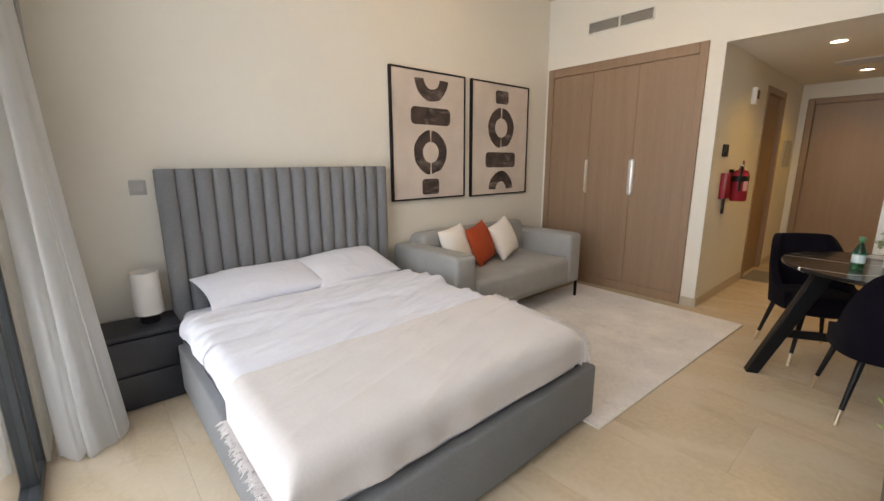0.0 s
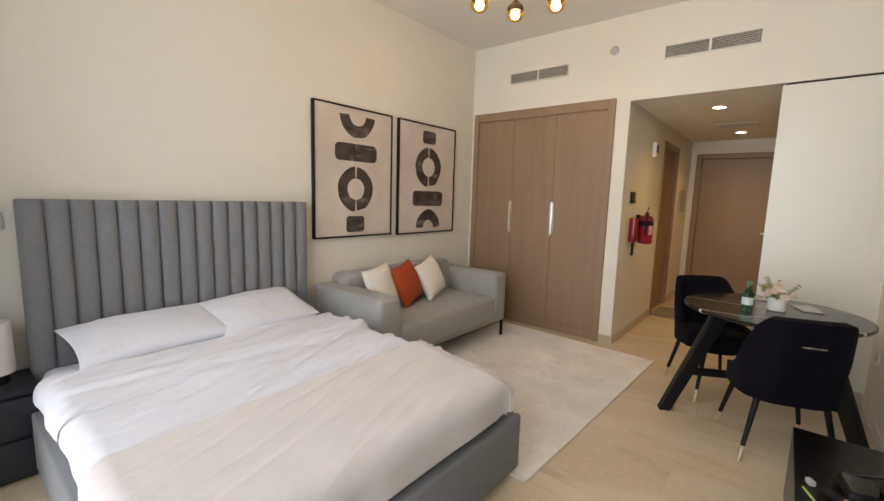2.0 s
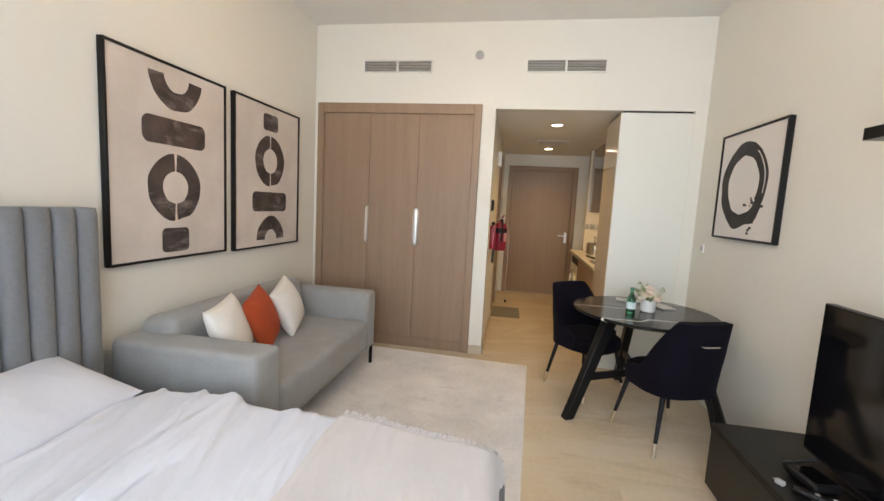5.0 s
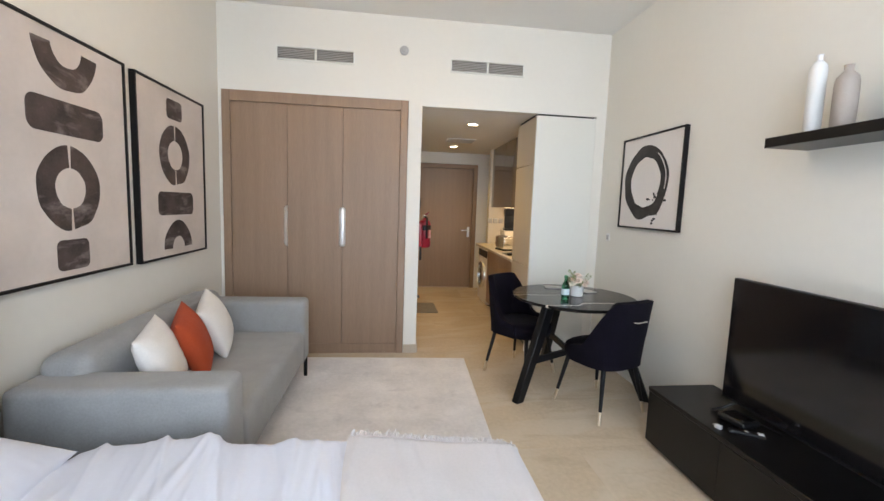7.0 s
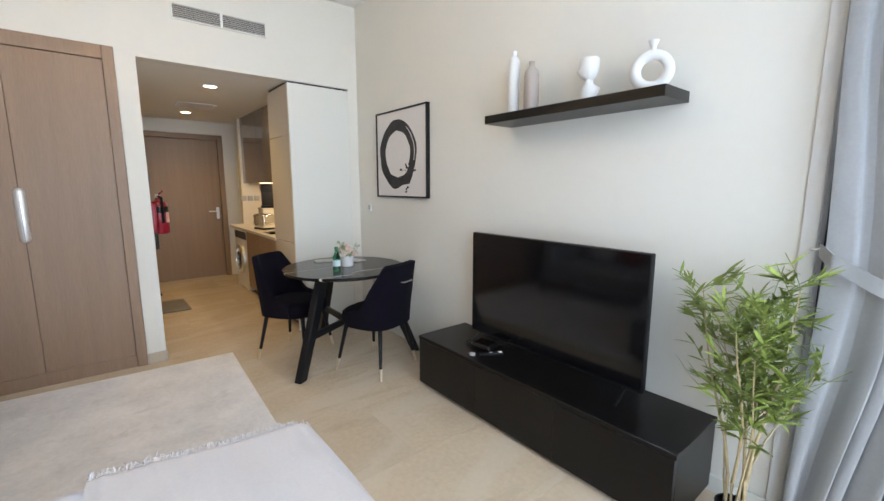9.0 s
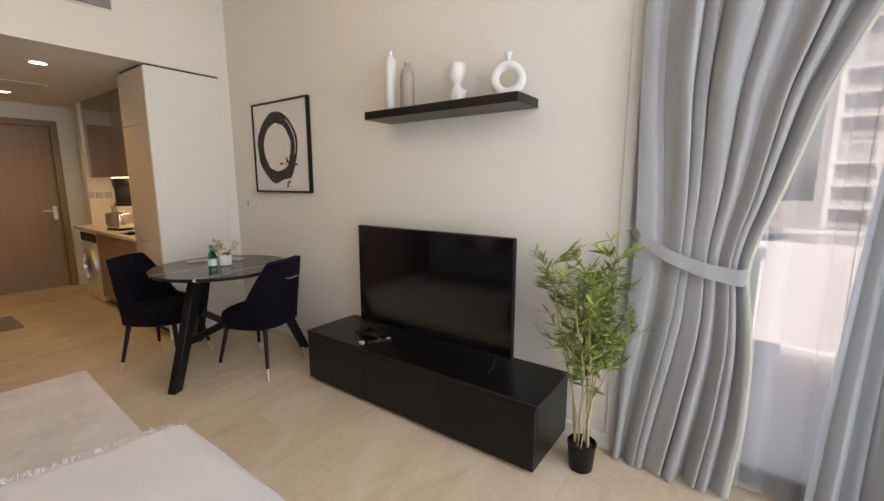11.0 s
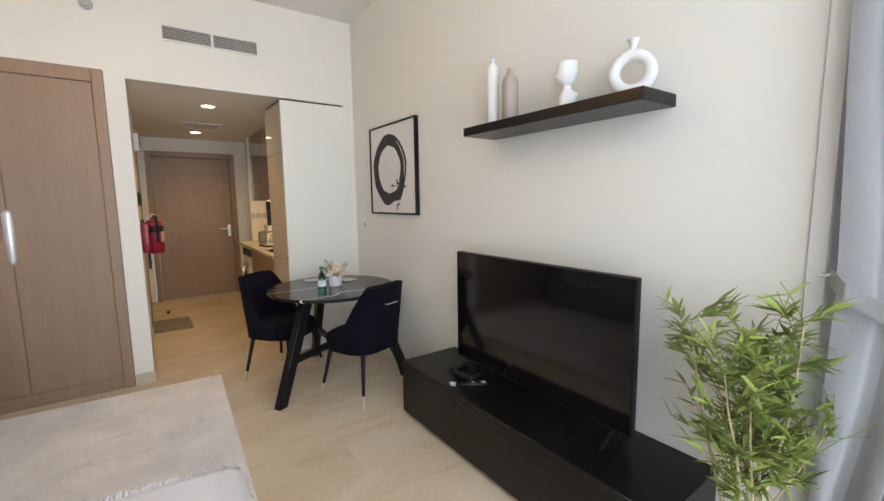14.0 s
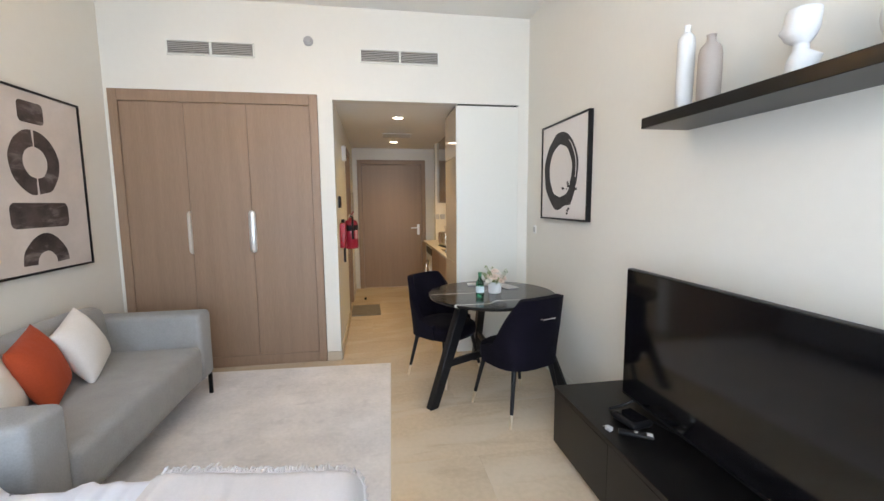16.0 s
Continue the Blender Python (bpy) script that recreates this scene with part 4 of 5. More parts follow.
a1 = picture("picture", 3.792, 4.655, 1.028, 2.150, NORTH, -1, M_CANVAS, "large abstract print with dark arcs and ring, black frame")
motif(a1, arc_shape(0.02, 0.497, 0.092, 0.192, 182, 358, wob=0.05))
motif(a1, round_rect(0.01, 0.178, 0.46, 0.150, 0.045))
for a0, a1_ in ((93, 267), (-87, 87)):
    motif(a1, arc_shape(0.002, -0.138, 0.094, 0.194, a0, a1_, wob=0.05))
motif(a1, round_rect(-0.002, -0.447, 0.20, 0.142, 0.03))
a2 = picture("picture", 4.741, 5.629, 1.018, 2.150, NORTH, -1, M_CANVAS, "large abstract print of stacked dark shapes, black frame")
motif(a2, round_rect(0.008, 0.430, 0.20, 0.130, 0.03))
for a0, a1_ in ((93, 267), (-87, 87)):
    motif(a2, arc_shape(0.004, 0.126, 0.098, 0.200, a0, a1_, wob=0.05))
motif(a2, round_rect(0.006, -0.201, 0.47, 0.156, 0.04))
motif(a2, arc_shape(0.016, -0.512, 0.084, 0.192, 2, 178, wob=0.05))
a3 = picture("picture", 4.801, 5.585, 1.300, 2.052, SOUTH, 1, M_CANVASW, "abstract print with one black brushed ring, black frame")
for a0, a1_, r0, r1, cx, cz in ((62, 200, 0.195, 0.288, -0.045, 0.004), (198, 330, 0.200, 0.292, -0.040, 0.0), (328, 424, 0.190, 0.285, -0.040, 0.004)):
    motif(a3, arc_shape(cx, cz, r0, r1, a0, a1_, 40, wob=0.08), M_INKB)
part("paint_gap", moved(flat_shape(arc_shape(-0.038, 0.004, 0.248, 0.257, 345, 418, 30, wob=0.04)), Matrix.Translation((0, -0.0296, 0))), M_CANVASW, a3)
rng = random.Random(9)
for k in range(14):
    a, r = rng.uniform(-72, -22), rng.choice((0.14, 0.16, 0.18, 0.31, 0.33, 0.35)) + rng.uniform(-0.01, 0.01)
    sz = rng.uniform(0.004, 0.011)
    motif(a3, arc_shape(r * math.cos(radians(a)) * 0.9 - 0.03, r * math.sin(radians(a)) - 0.01, sz * 0.05, sz, 0, 359, 10, 1.8), M_INKB)

# ---- sofa ----
sofa = thing("sofa", pose(0, 0, 0), "small grey woven two-seat sofa on thin black legs", "sofa")
SX0, SX1, SY0, SY1 = 3.765, 5.480, 2.690, 3.530
part("seat_base", box(SX0 + 0.02, SX1 - 0.02, SY0 + 0.02, SY1 - 0.04, 0.165, 0.29, 0.03, 3), M_SOFA, sofa)
part("seat", box(SX0 + 0.216, SX1 - 0.201, SY0 - 0.004, SY1 - 0.20, 0.190, 0.445, 0.05, 5), M_SOFA, sofa)
part("backrest", moved(box(SX0 + 0.15, SX1 - 0.15, -0.11, 0.11, -0.30, 0.30, 0.07, 5), pose(0, SY1 - 0.155, 0.455, -7, 0, 0)), M_SOFA, sofa)
for x0, x1 in ((SX0, SX0 + 0.215), (SX1 - 0.20, SX1)):
    part("armrest", box(x0, x1, SY0, SY1 - 0.01, 0.17, 0.668, 0.036, 5), M_SOFA, sofa)
    for y in (SY0 + 0.025, SY1 - 0.09):
        lx = x1 - 0.03 if x0 > 4 else x0 + 0.03
        part("leg", box(lx - 0.009, lx + 0.009, y - 0.014, y + 0.014, 0.012, 0.27 if y < 3 else 0.2, 0.003, 1), M_BLACK, sofa)
for px, py, pz, rx, rz, roll, m, lab, sz, sd in (
        (4.190, 3.150, 0.634, 70, 12, 6, M_CREAM, "cream square scatter cushion on the sofa", 0.365, 2.0),
        (4.488, 3.135, 0.628, 70, 18, 8, M_RUST, "rust-red square scatter cushion on the sofa", 0.375, 5.0),
        (4.825, 3.150, 0.632, 68, 10, 14, M_CREAM, "cream square scatter cushion propped on one corner", 0.365, 9.0)):
    t = thing("cushion", pose(px, py, pz, rx, 0, rz) @ Matrix.Rotation(radians(roll), 4, 'Z'), lab, "cushion", "sofa cushions")
    part("cover", cushion(sz, sz, 0.15, sd, 30, 0.012, 2.6), m, t, smooth=80)

# ---- dining table ----
TCX, TCY, TR = 5.207, 0.580, 0.483
tab = thing("dining_table", pose(TCX, TCY, 0), "round black marble-top table on three black slanted legs", "table")
part("tabletop", lathe([(TR - 0.020, 0.722), (TR - 0.002, 0.732), (TR, 0.738), (TR, 0.746), (TR - 0.004, 0.750)], 72), M_MARBLE, tab, "glossy black stone top with white veins")
for k in range(3):
    a = radians(178.5 + 120 * k)
    part("apron", moved(box(0.128, 0.158, -0.255, 0.255, 0.672, 0.7215, 0.003, 1), Matrix.Rotation(a, 4, 'Z')), M_BLACK, tab)
for k in range(3):
    a = radians(118.5 + 120 * k)
    c, s = math.cos(a), math.sin(a)
    bm = bmesh.new()
    tops, foot = [], []
    for (r, z, w, t) in ((0.285, 0.705, 0.042, 0.030), (0.575, 0.0, 0.030, 0.030)):
        ring = []
        for dr, dw in ((-w * 1.15, -t), (w * 1.15, -t), (w * 1.15, t), (-w * 1.15, t)):
            rr = r + dr
            ring.append(bm.verts.new((c * rr - s * dw, s * rr + c * dw, z)))
        tops.append(ring)
    for i in range(4):
        j = (i + 1) % 4
        bm.faces.new((tops[0][i], tops[0][j], tops[1][j], tops[1][i]))
    bm.faces.new(tops[0])
    bm.faces.new(tops[1])
    bmesh.ops.bevel(bm, geom=bm.edges[:], offset=0.004, segments=1, affect='EDGES')
    part("leg", bm, M_BLACK, tab)
    part("stretcher", moved(box(0.0, 0.445, -0.014, 0.014, -0.025, 0.025, 0.003, 1), Matrix.Translation((0, 0, 0.29)) @ Matrix.Rotation(a, 4, 'Z')), M_BLACK, tab)

bt = thing("glass_bottle", pose(5.085, 0.702, 0.7505), "small green glass bottle with a pale label", "bottle")
part("body", lathe([(0.026, 0.0), (0.030, 0.004), (0.030, 0.095), (0.024, 0.118), (0.0125, 0.140), (0.012, 0.165), (0.014, 0.168), (0.014, 0.172)], 28), M_BOTTLE, bt)
part("bottle_label", lathe([(0.0306, 0.035), (0.0306, 0.082)], 28, cap=False), M_LABEL, bt)
part("cap", lathe([(0.0148, 0.166), (0.0148, 0.182), (0.012, 0.184)], 18), M_CAPG, bt)
fp = thing("flower_pot", pose(5.20, 0.555, 0.7505), "white ceramic pot with small pink and white artificial flowers", "flower pot")
part("pot", lathe([(0.042, 0.0), (0.048, 0.006), (0.052, 0.085), (0.047, 0.087), (0.045, 0.07)], 30), M_CERAM, fp)
rng = random.Random(12)
for k in range(17):
    a, r = k * 2.4, 0.018 * math.sqrt(k) * rng.uniform(0.85, 1.05)
    h = 0.158 - 0.9 * r + rng.uniform(-0.008, 0.010)
    bm = bmesh.new()
    big = rng.uniform(0.022, 0.034)
    for ring in range(3):
        for i in range(6):
            aa = i * math.pi / 3 + ring * 0.5
            rr = big * (1 - ring * 0.28)
            merge(bm, cushion(rr * 1.1, rr * 1.3, rr * 0.3, k + i, 4, 0.0), pose(math.cos(aa) * rr * 0.55, math.sin(aa) * rr * 0.55, ring * big * 0.25, 0, 0, 0) @ Matrix.Rotation(aa - math.pi / 2, 4, 'Z') @ Matrix.Rotation(radians(25 + 22 * ring), 4, 'X'))
    part("flower", moved(bm, Matrix.Translation((math.cos(a) * r, math.sin(a) * r, h)) @ Matrix.Rotation(r * 9, 4, Vector((-math.sin(a), math.cos(a), 0)))), M_PINK if k % 3 == 0 else M_PETAL, fp, smooth=80)
for k in range(16):
    a, r, h = rng.uniform(0, 6.28), rng.uniform(0.05, 0.115), rng.uniform(0.12, 0.215)
    bm = tube([(0, 0, 0.06), (math.cos(a) * r * 0.5, math.sin(a) * r * 0.5, h * 0.75), (math.cos(a) * r, math.sin(a) * r, h)], 0.0015, 5)
    for j in range(5):
        f = 0.55 + j * 0.1
        merge(bm, cushion(0.010, 0.026, 0.003, j, 4, 0.0), pose(math.cos(a) * r * f, math.sin(a) * r * f, h * (0.62 + 0.08 * j), 40, rng.uniform(-40, 40), rng.uniform(0, 360)))
    part("sprig", bm, M_SPRIG, fp)
for x, y, rz in ((5.39, 0.40, 20), (5.53, 0.60, 80)):
    t = thing("booklet", pose(x, y, 0.7505, 0, 0, rz), "small closed grey leaflet lying on the table", "booklet")
    part("cover", box(-0.09, 0.09, -0.055, 0.055, 0.0, 0.008, 0.002, 1), M_GPLAS, t)
    part("pages", box(-0.086, 0.092, -0.052, 0.052, 0.002, 0.006), M_CERAM, t)


# ---- chairs ----
def dining_chair(m, label):
    """A tub chair; local +x is its front."""
    t = thing("dining_chair", m, label, "chair", "dining chairs")
    # seat pad
    def seat_pt(u, v):
        a = 2 * math.pi * u
        e = 2.8
        cx, cy = math.cos(a), math.sin(a)
        k = (abs(cx) ** e + abs(cy) ** e) ** (-1 / e)
        return Vector((k * cx, k * cy, 0))
    prof = ((0.0, 0.0), (0.90, 0.0), (0.985, 0.022), (1.0, 0.06), (0.97, 0.095), (0.85, 0.115), (0.45, 0.124), (0.0, 0.126))

    def seat_surface(u, v):
        i = min(int(v * 7), 6)
        f = v * 7 - i
        s = prof[i][0] * (1 - f) + prof[i + 1][0] * f
        z = prof[i][1] * (1 - f) + prof[i + 1][1] * f
        p = seat_pt(u, 1)
        return Vector((0.01 + p.x * 0.235 * max(s, 0.001), p.y * 0.225 * max(s, 0.001), 0.355 + z))
    part("seat", sheet(48, 14, seat_surface, closed=True), M_VELVET, t, smooth=60)

    def back_surface(u, v):
        a = (u - 0.5) * 2
        ang = math.pi + a * radians(108)
        side = abs(a)
        f = max(0.0, min(1.0, (side - 0.36) / 0.44))
        top = 0.836 - 0.010 * side ** 2 - 0.330 * f * f * (3 - 2 * f) - 0.02 * max(0.0, side - 0.8) / 0.2
        z = 0.365 + v * (top - 0.365)
        flare = 1.0 + 0.14 * ((z - 0.365) / 0.47) ** 1.2
        e = 3.0
        cx, cy = math.cos(ang), math.sin(ang)
        k = (abs(cx) ** e + abs(cy) ** e) ** (-1 / e)
        lean = -0.055 * ((z - 0.365) / 0.47) ** 1.5
        wide = 1 - 0.10 * max(0, (z - 0.62) / 0.22) * (0 if side > 0.9 else 1)
        return Vector((0.01 + k * cx * 0.245 + lean, k * cy * 0.238 * flare * wide, z))
    part("backrest", sheet(56, 20, back_surface, thick=0.045), M_VELVET, t, smooth=70)
    part("back_handle", tube([(-0.285, -0.050, 0.712), (-0.306, -0.049, 0.712), (-0.306, 0.049, 0.712), (-0.285, 0.050, 0.712)], 0.0055), M_CHROME, t, "slim chrome bar on the back")
    for sx, sy in ((1, 1), (1, -1), (-1, 1), (-1, -1)):
        top = Vector((sx * 0.16, sy * 0.155, 0.365))
        foot = Vector((sx * 0.215, sy * 0.225, 0.0))
        mid = foot.lerp(top, 0.24)
        lg = part("leg", rod(mid, top, 0.0115, 0.017, 14), M_BLACK, t)
        part("ferrule", rod(foot, mid, 0.009, 0.0118, 14), M_GOLD, lg, "brass leg tip")
    return t


ch = dining_chair(pose(4.850, 0.500, 0, 0, 0, 21), "black velvet tub dining chair with brass-tipped legs")
copy_thing(ch, pose(5.510, 0.895, 0, 0, 0, 218))

# ---- television and its unit ----
un = thing("tv_unit", pose(3.517, 0.003, 0), "long low black-brown wooden television unit", "tv unit")
part("body", box(-0.845, 0.845, 0.0, 0.408, 0.028, 0.340, 0.003, 1), M_BLACKW, un)
part("top", box(-0.852, 0.852, 0.0, 0.436, 0.3405, 0.368, 0.003, 1), M_BLACKW, un)
part("plinth", box(-0.83, 0.83, 0.02, 0.40, 0.0, 0.028), M_BLACK, un)
for k in range(3):
    x = -0.845 + k * 0.5633
    part("drawer", box(x + 0.0006, x + 0.5627, 0.409, 0.435, 0.030, 0.3395, 0.0012, 1), M_BLACKW, un)
tv = thing("television", pose(3.524, 0.150, 0.368), "large flat black television, switched off", "television")
part("panel", box(-0.589, 0.589, -0.018, 0.020, 0.052, 0.727, 0.005, 2), M_BLACK, tv)
part("screen", box(-0.582, 0.582, 0.0202, 0.0222, 0.068, 0.721), M_SCREEN, tv, "glossy black screen")
part("rear_housing", box(-0.35, 0.35, -0.06, -0.018, 0.08, 0.45, 0.015, 2), M_BLACK, tv)
for x in (-0.50, 0.50):
    s = 1 if x > 0 else -1
    part("foot", tube([(x, 0.0, 0.056), (x + s * 0.012, 0.08, 0.02), (x + s * 0.02, 0.135, 0.008)], 0.008), M_BLACK, tv)
    part("foot", tube([(x, 0.0, 0.056), (x + s * 0.012, -0.06, 0.02), (x + s * 0.02, -0.10, 0.008)], 0.008), M_BLACK, tv)
rc = thing("remote_control", pose(3.803, 0.297, 0.368, 0, 0, -122.7), "slim black remote control with white ends on the unit", "remote")
part("body", box(-0.075, 0.075, -0.019, 0.019, 0.0, 0.017, 0.006, 2), M_BLACK, rc)
part("button", lathe([(0.009, 0.016), (0.009, 0.0185), (0.006, 0.019)], 16), M_GPLAS, rc)
part("sticker", box(0.046, 0.070, -0.013, 0.013, 0.0168, 0.0185), M_CERAM, rc, "white label")
rb = thing("set_top_box", pose(3.905, 0.250, 0.368, 0, 0, 10), "small black streaming box on the television unit", "box")
part("body", box(-0.075, 0.075, -0.060, 0.060, 0.006, 0.040, 0.014, 3), M_BLACK, rb)
part("top_plate", box(-0.060, 0.060, -0.046, 0.046, 0.040, 0.0425, 0.001, 1), M_SCREEN, rb)
for sx in (-0.055, 0.055):
    for sy in (-0.04, 0.04):
        part("foot", moved(lathe([(0.008, 0.0), (0.008, 0.0075)], 10), Matrix.Translation((sx, sy, 0))), M_BLACK, rb)
part("cable", tube([(0.0, -0.058, 0.02), (0.03, -0.09, 0.006), (-0.06, -0.105, 0.006), (-0.14, -0.11, 0.006)], 0.004), M_BLACK, rb)
plug = thing("power_plug", pose(3.868, 0.392, 0.368, 0, 0, 25), "small grey plug adapter lying on the unit", "plug")
part("body", box(-0.016, 0.016, -0.011, 0.011, 0.0, 0.020, 0.004, 2), M_GPLAS, plug)
for sy in (-0.005, 0.005):
    part("pin", box(0.0155, 0.028, sy - 0.0015, sy + 0.0015, 0.008, 0.012), M_CHROME, plug)

# ---- wall shelf and ornaments ----
shf = thing("wall_shelf", pose(3.424, 0.0, 1.765), "floating black-brown wooden wall shelf", "shelf")
part("board", box(-0.517, 0.517, 0.0005, 0.242, 0.0, 0.047, 0.002, 1), M_BLACKW, shf)
for s in (-1, 1):
    part("end_cap", box(*sorted((s * 0.5172, s * 0.5198)), 0.0005, 0.242, 0.0, 0.047), M_BLACKW, shf)
SZ = 1.8125
v1 = thing("tall_vase", pose(3.815, 0.138, SZ), "tall slim matt white bottle vase", "vase")
part("body", lathe([(0.030, 0.0), (0.033, 0.006), (0.034, 0.15), (0.034, 0.285), (0.031, 0.305), (0.020, 0.320), (0.0125, 0.327), (0.012, 0.345), (0.0145, 0.353), (0.009, 0.354)], 36), M_CERAM, v1)
v2 = thing("bottle_vase", pose(3.686, 0.134, SZ), "slim matt taupe bottle vase", "vase")
part("body", lathe([(0.038, 0.0), (0.042, 0.006), (0.043, 0.12), (0.042, 0.198), (0.037, 0.222), (0.022, 0.240), (0.0165, 0.247), (0.016, 0.264), (0.0185, 0.270), (0.012, 0.271)], 36), M_TAUPE, v2)
bu = thing("bust_planter", pose(3.325, 0.132, SZ, 0, 0, 215), "white abstract head-shaped ceramic ornament on the shelf", "ornament")


def bust_point(u, v):
    """A shoulder piece that leans to one side, a thin neck and a bowl-like head cut flat."""
    z, cx, rx, ry = 0.0, 0.0, 0.0, 0.0
    stops = ((0.0, -0.010, 0.001, 0.001), (0.0, -0.008, 0.029, 0.027), (0.012, -0.006, 0.032, 0.029), (0.045, 0.004, 0.042, 0.030), (0.066, 0.010, 0.044, 0.026), (0.078, 0.004, 0.030, 0.023), (0.087, 0.0, 0.0215, 0.0205), (0.106, -0.001, 0.0205, 0.020), (0.113, -0.004, 0.030, 0.026), (0.130, -0.006, 0.042, 0.036), (0.152, -0.004, 0.047, 0.042), (0.178, -0.002, 0.047, 0.044), (0.205, 0.0, 0.045, 0.044), (0.208, 0.0, 0.042, 0.041), (0.200, 0.0, 0.038, 0.037), (0.170, 0.0, 0.034, 0.033), (0.168, 0.0, 0.001, 0.001))
    f = v * (len(stops) - 1)
    i = min(int(f), len(stops) - 2)
    f -= i
    z, cx, rx, ry = (a + (b_ - a) * f for a, b_ in zip(stops[i], stops[i + 1]))
    a = 2 * math.pi * u
    face = max(0.0, math.cos(a - math.pi)) ** 10
    nose = 0.010 * face * math.exp(-((z - 0.148) / 0.011) ** 2) + 0.004 * face * math.exp(-((z - 0.122) / 0.006) ** 2) if i < 13 else 0.0
    return Vector((cx + (rx + nose) * math.cos(a), ry * math.sin(a), z))


part("figure", sheet(48, 64, bust_point, closed=True), M_CERAM, bu, smooth=60)
rv = thing("ring_vase", pose(3.030, 0.105, SZ, 0, 0, 24), "white ring-shaped ceramic vase with a flared neck", "vase")


def ring_pt(u, v):
    a, c = 2 * math.pi * u, 2 * math.pi * v
    R, r = 0.068, 0.0225 + 0.003 * (1 - math.sin(a)) / 2
    return Vector(((R + r * math.cos(c)) * math.cos(a), r * 1.05 * math.sin(c), 0.0935 + (R + r * math.cos(c)) * math.sin(a)))


bm = sheet(64, 24, ring_pt, closed=True)
bmesh.ops.remove_doubles(bm, verts=bm.verts[:], dist=0.0005)
part("ring", bm, M_CERAM, rv, smooth=80)
part("neck", lathe([(0.017, 0.172), (0.0115, 0.186), (0.012, 0.197), (0.019, 0.213), (0.023, 0.222), (0.020, 0.222), (0.008, 0.202)], 28), M_CERAM, rv)

# ---- chandelier ----
CHX, CHY, CHZ = 4.20, 1.95, 2.638
chn = thing("chandelier", pose(CHX, CHY, 0), "brass chandelier with amber glass globes, switched on", "chandelier")
part("canopy", lathe([(0.065, TOP - 0.001), (0.062, TOP - 0.03), (0.012, TOP - 0.04)], 28), M_GOLD, chn)
part("stem", rod((0, 0, CHZ + 0.14), (0, 0, TOP - 0.035), 0.008), M_GOLD, chn)
part("hub", lathe([(0.012, CHZ + 0.10), (0.035, CHZ + 0.12), (0.035, CHZ + 0.15), (0.012, CHZ + 0.17)], 24), M_GOLD, chn)
for k in range(6):
    a = radians(36 + 60 * k)
    gx, gy = 0.28 * math.cos(a), 0.28 * math.sin(a)
    gz = CHZ
    arm = part("arm", tube([(0, 0, CHZ + 0.135), (gx * 0.5, gy * 0.5, CHZ + 0.15), (gx * 0.95, gy * 0.95, gz + 0.125), (gx, gy, gz + 0.075)], 0.006), M_GOLD, chn)
    part("socket", lathe([(0.012, gz + 0.085), (0.034, gz + 0.065), (0.040, gz + 0.040), (0.030, gz + 0.018)], 20), M_BLACK, arm) .location = (gx, gy, 0)
    gl = bmesh.new()
    bmesh.ops.create_uvsphere(gl, u_segments=24, v_segments=14, radius=0.062)
    g = part("globe", moved(gl, Matrix.Translation((gx, gy, gz + 0.012))), M_AMBER, arm, "amber glass globe")
    g.visible_shadow = False
    bb = bmesh.new()
    bmesh.ops.create_uvsphere(bb, u_segments=14, v_segments=8, radius=0.020)
    part("bulb", moved(bb, Matrix.Translation((gx, gy, gz))), M_BULB, arm, "glowing warm bulb")

# ---- curtains ----
def lerp_table(tab_, z):
    for (z0, a), (z1, b_) in zip(tab_, tab_[1:]):
        if z <= z1:
            f = (z - z0) / (z1 - z0)
            f = f * f * (3 - 2 * f) if len(tab_) > 20 else f
            return a + (b_ - a) * f
    return tab_[-1][1]


def tied_curtain(name, left, right, amp, y_mid, folds, phase, z_top, label, material, nu=360, nv=70, gather=None):
    """Cloth in the x-z plane; left, right: tables (z, x) of its edges."""
    t = thing(name, pose(0, 0, 0), label, "curtain", "curtains")

    def pt(u, v):
        z = 0.012 + v * (z_top - 0.012)
        x0 = lerp_table(left, z)
        x1 = sum(lerp_table(right, max(0.0, z + d * 0.020)) for d in (-3, -2, -1, 0, 1, 2, 3)) / 7
        w = u + 0.075 * noise.noise(Vector((u * 5.5, phase, 0.3))) + 0.012 * math.sin(23 * u + 1.3 * phase) + 0.02 * noise.noise(Vector((u * 3, z * 0.7, phase)))
        th = 2 * math.pi * folds * w + phase
        f = 0.45 * math.sin(th) + 0.75 * (2 * abs(math.sin(th / 2)) - 1) + 0.40 * math.sin(2 * math.pi * folds * 0.47 * w + 2.1 + phase + 0.6 * z) + 0.08 * math.sin(2 * math.pi * folds * 2.1 * w + 0.8 * z)
        am = lerp_table(amp, z) * (0.75 + 0.5 * noise.noise(Vector((u * 8, phase + 4, z * 0.4))))
        hem = 0.008 * noise.noise(Vector((u * 14, phase, 0))) if v < 0.02 else 0
        sway = 0.010 * noise.noise(Vector((u * 6, z * 1.6, phase)))
        pull = u ** lerp_table(gather, z) if gather else u
        return Vector((x0 + (x1 - x0) * pull + 0.012 * math.cos(2 * math.pi * folds * w + phase), y_mid + am * f + sway, z + hem))
    part("cloth", sheet(nu, nv, pt), material, t, smooth=85)
    return t, pt


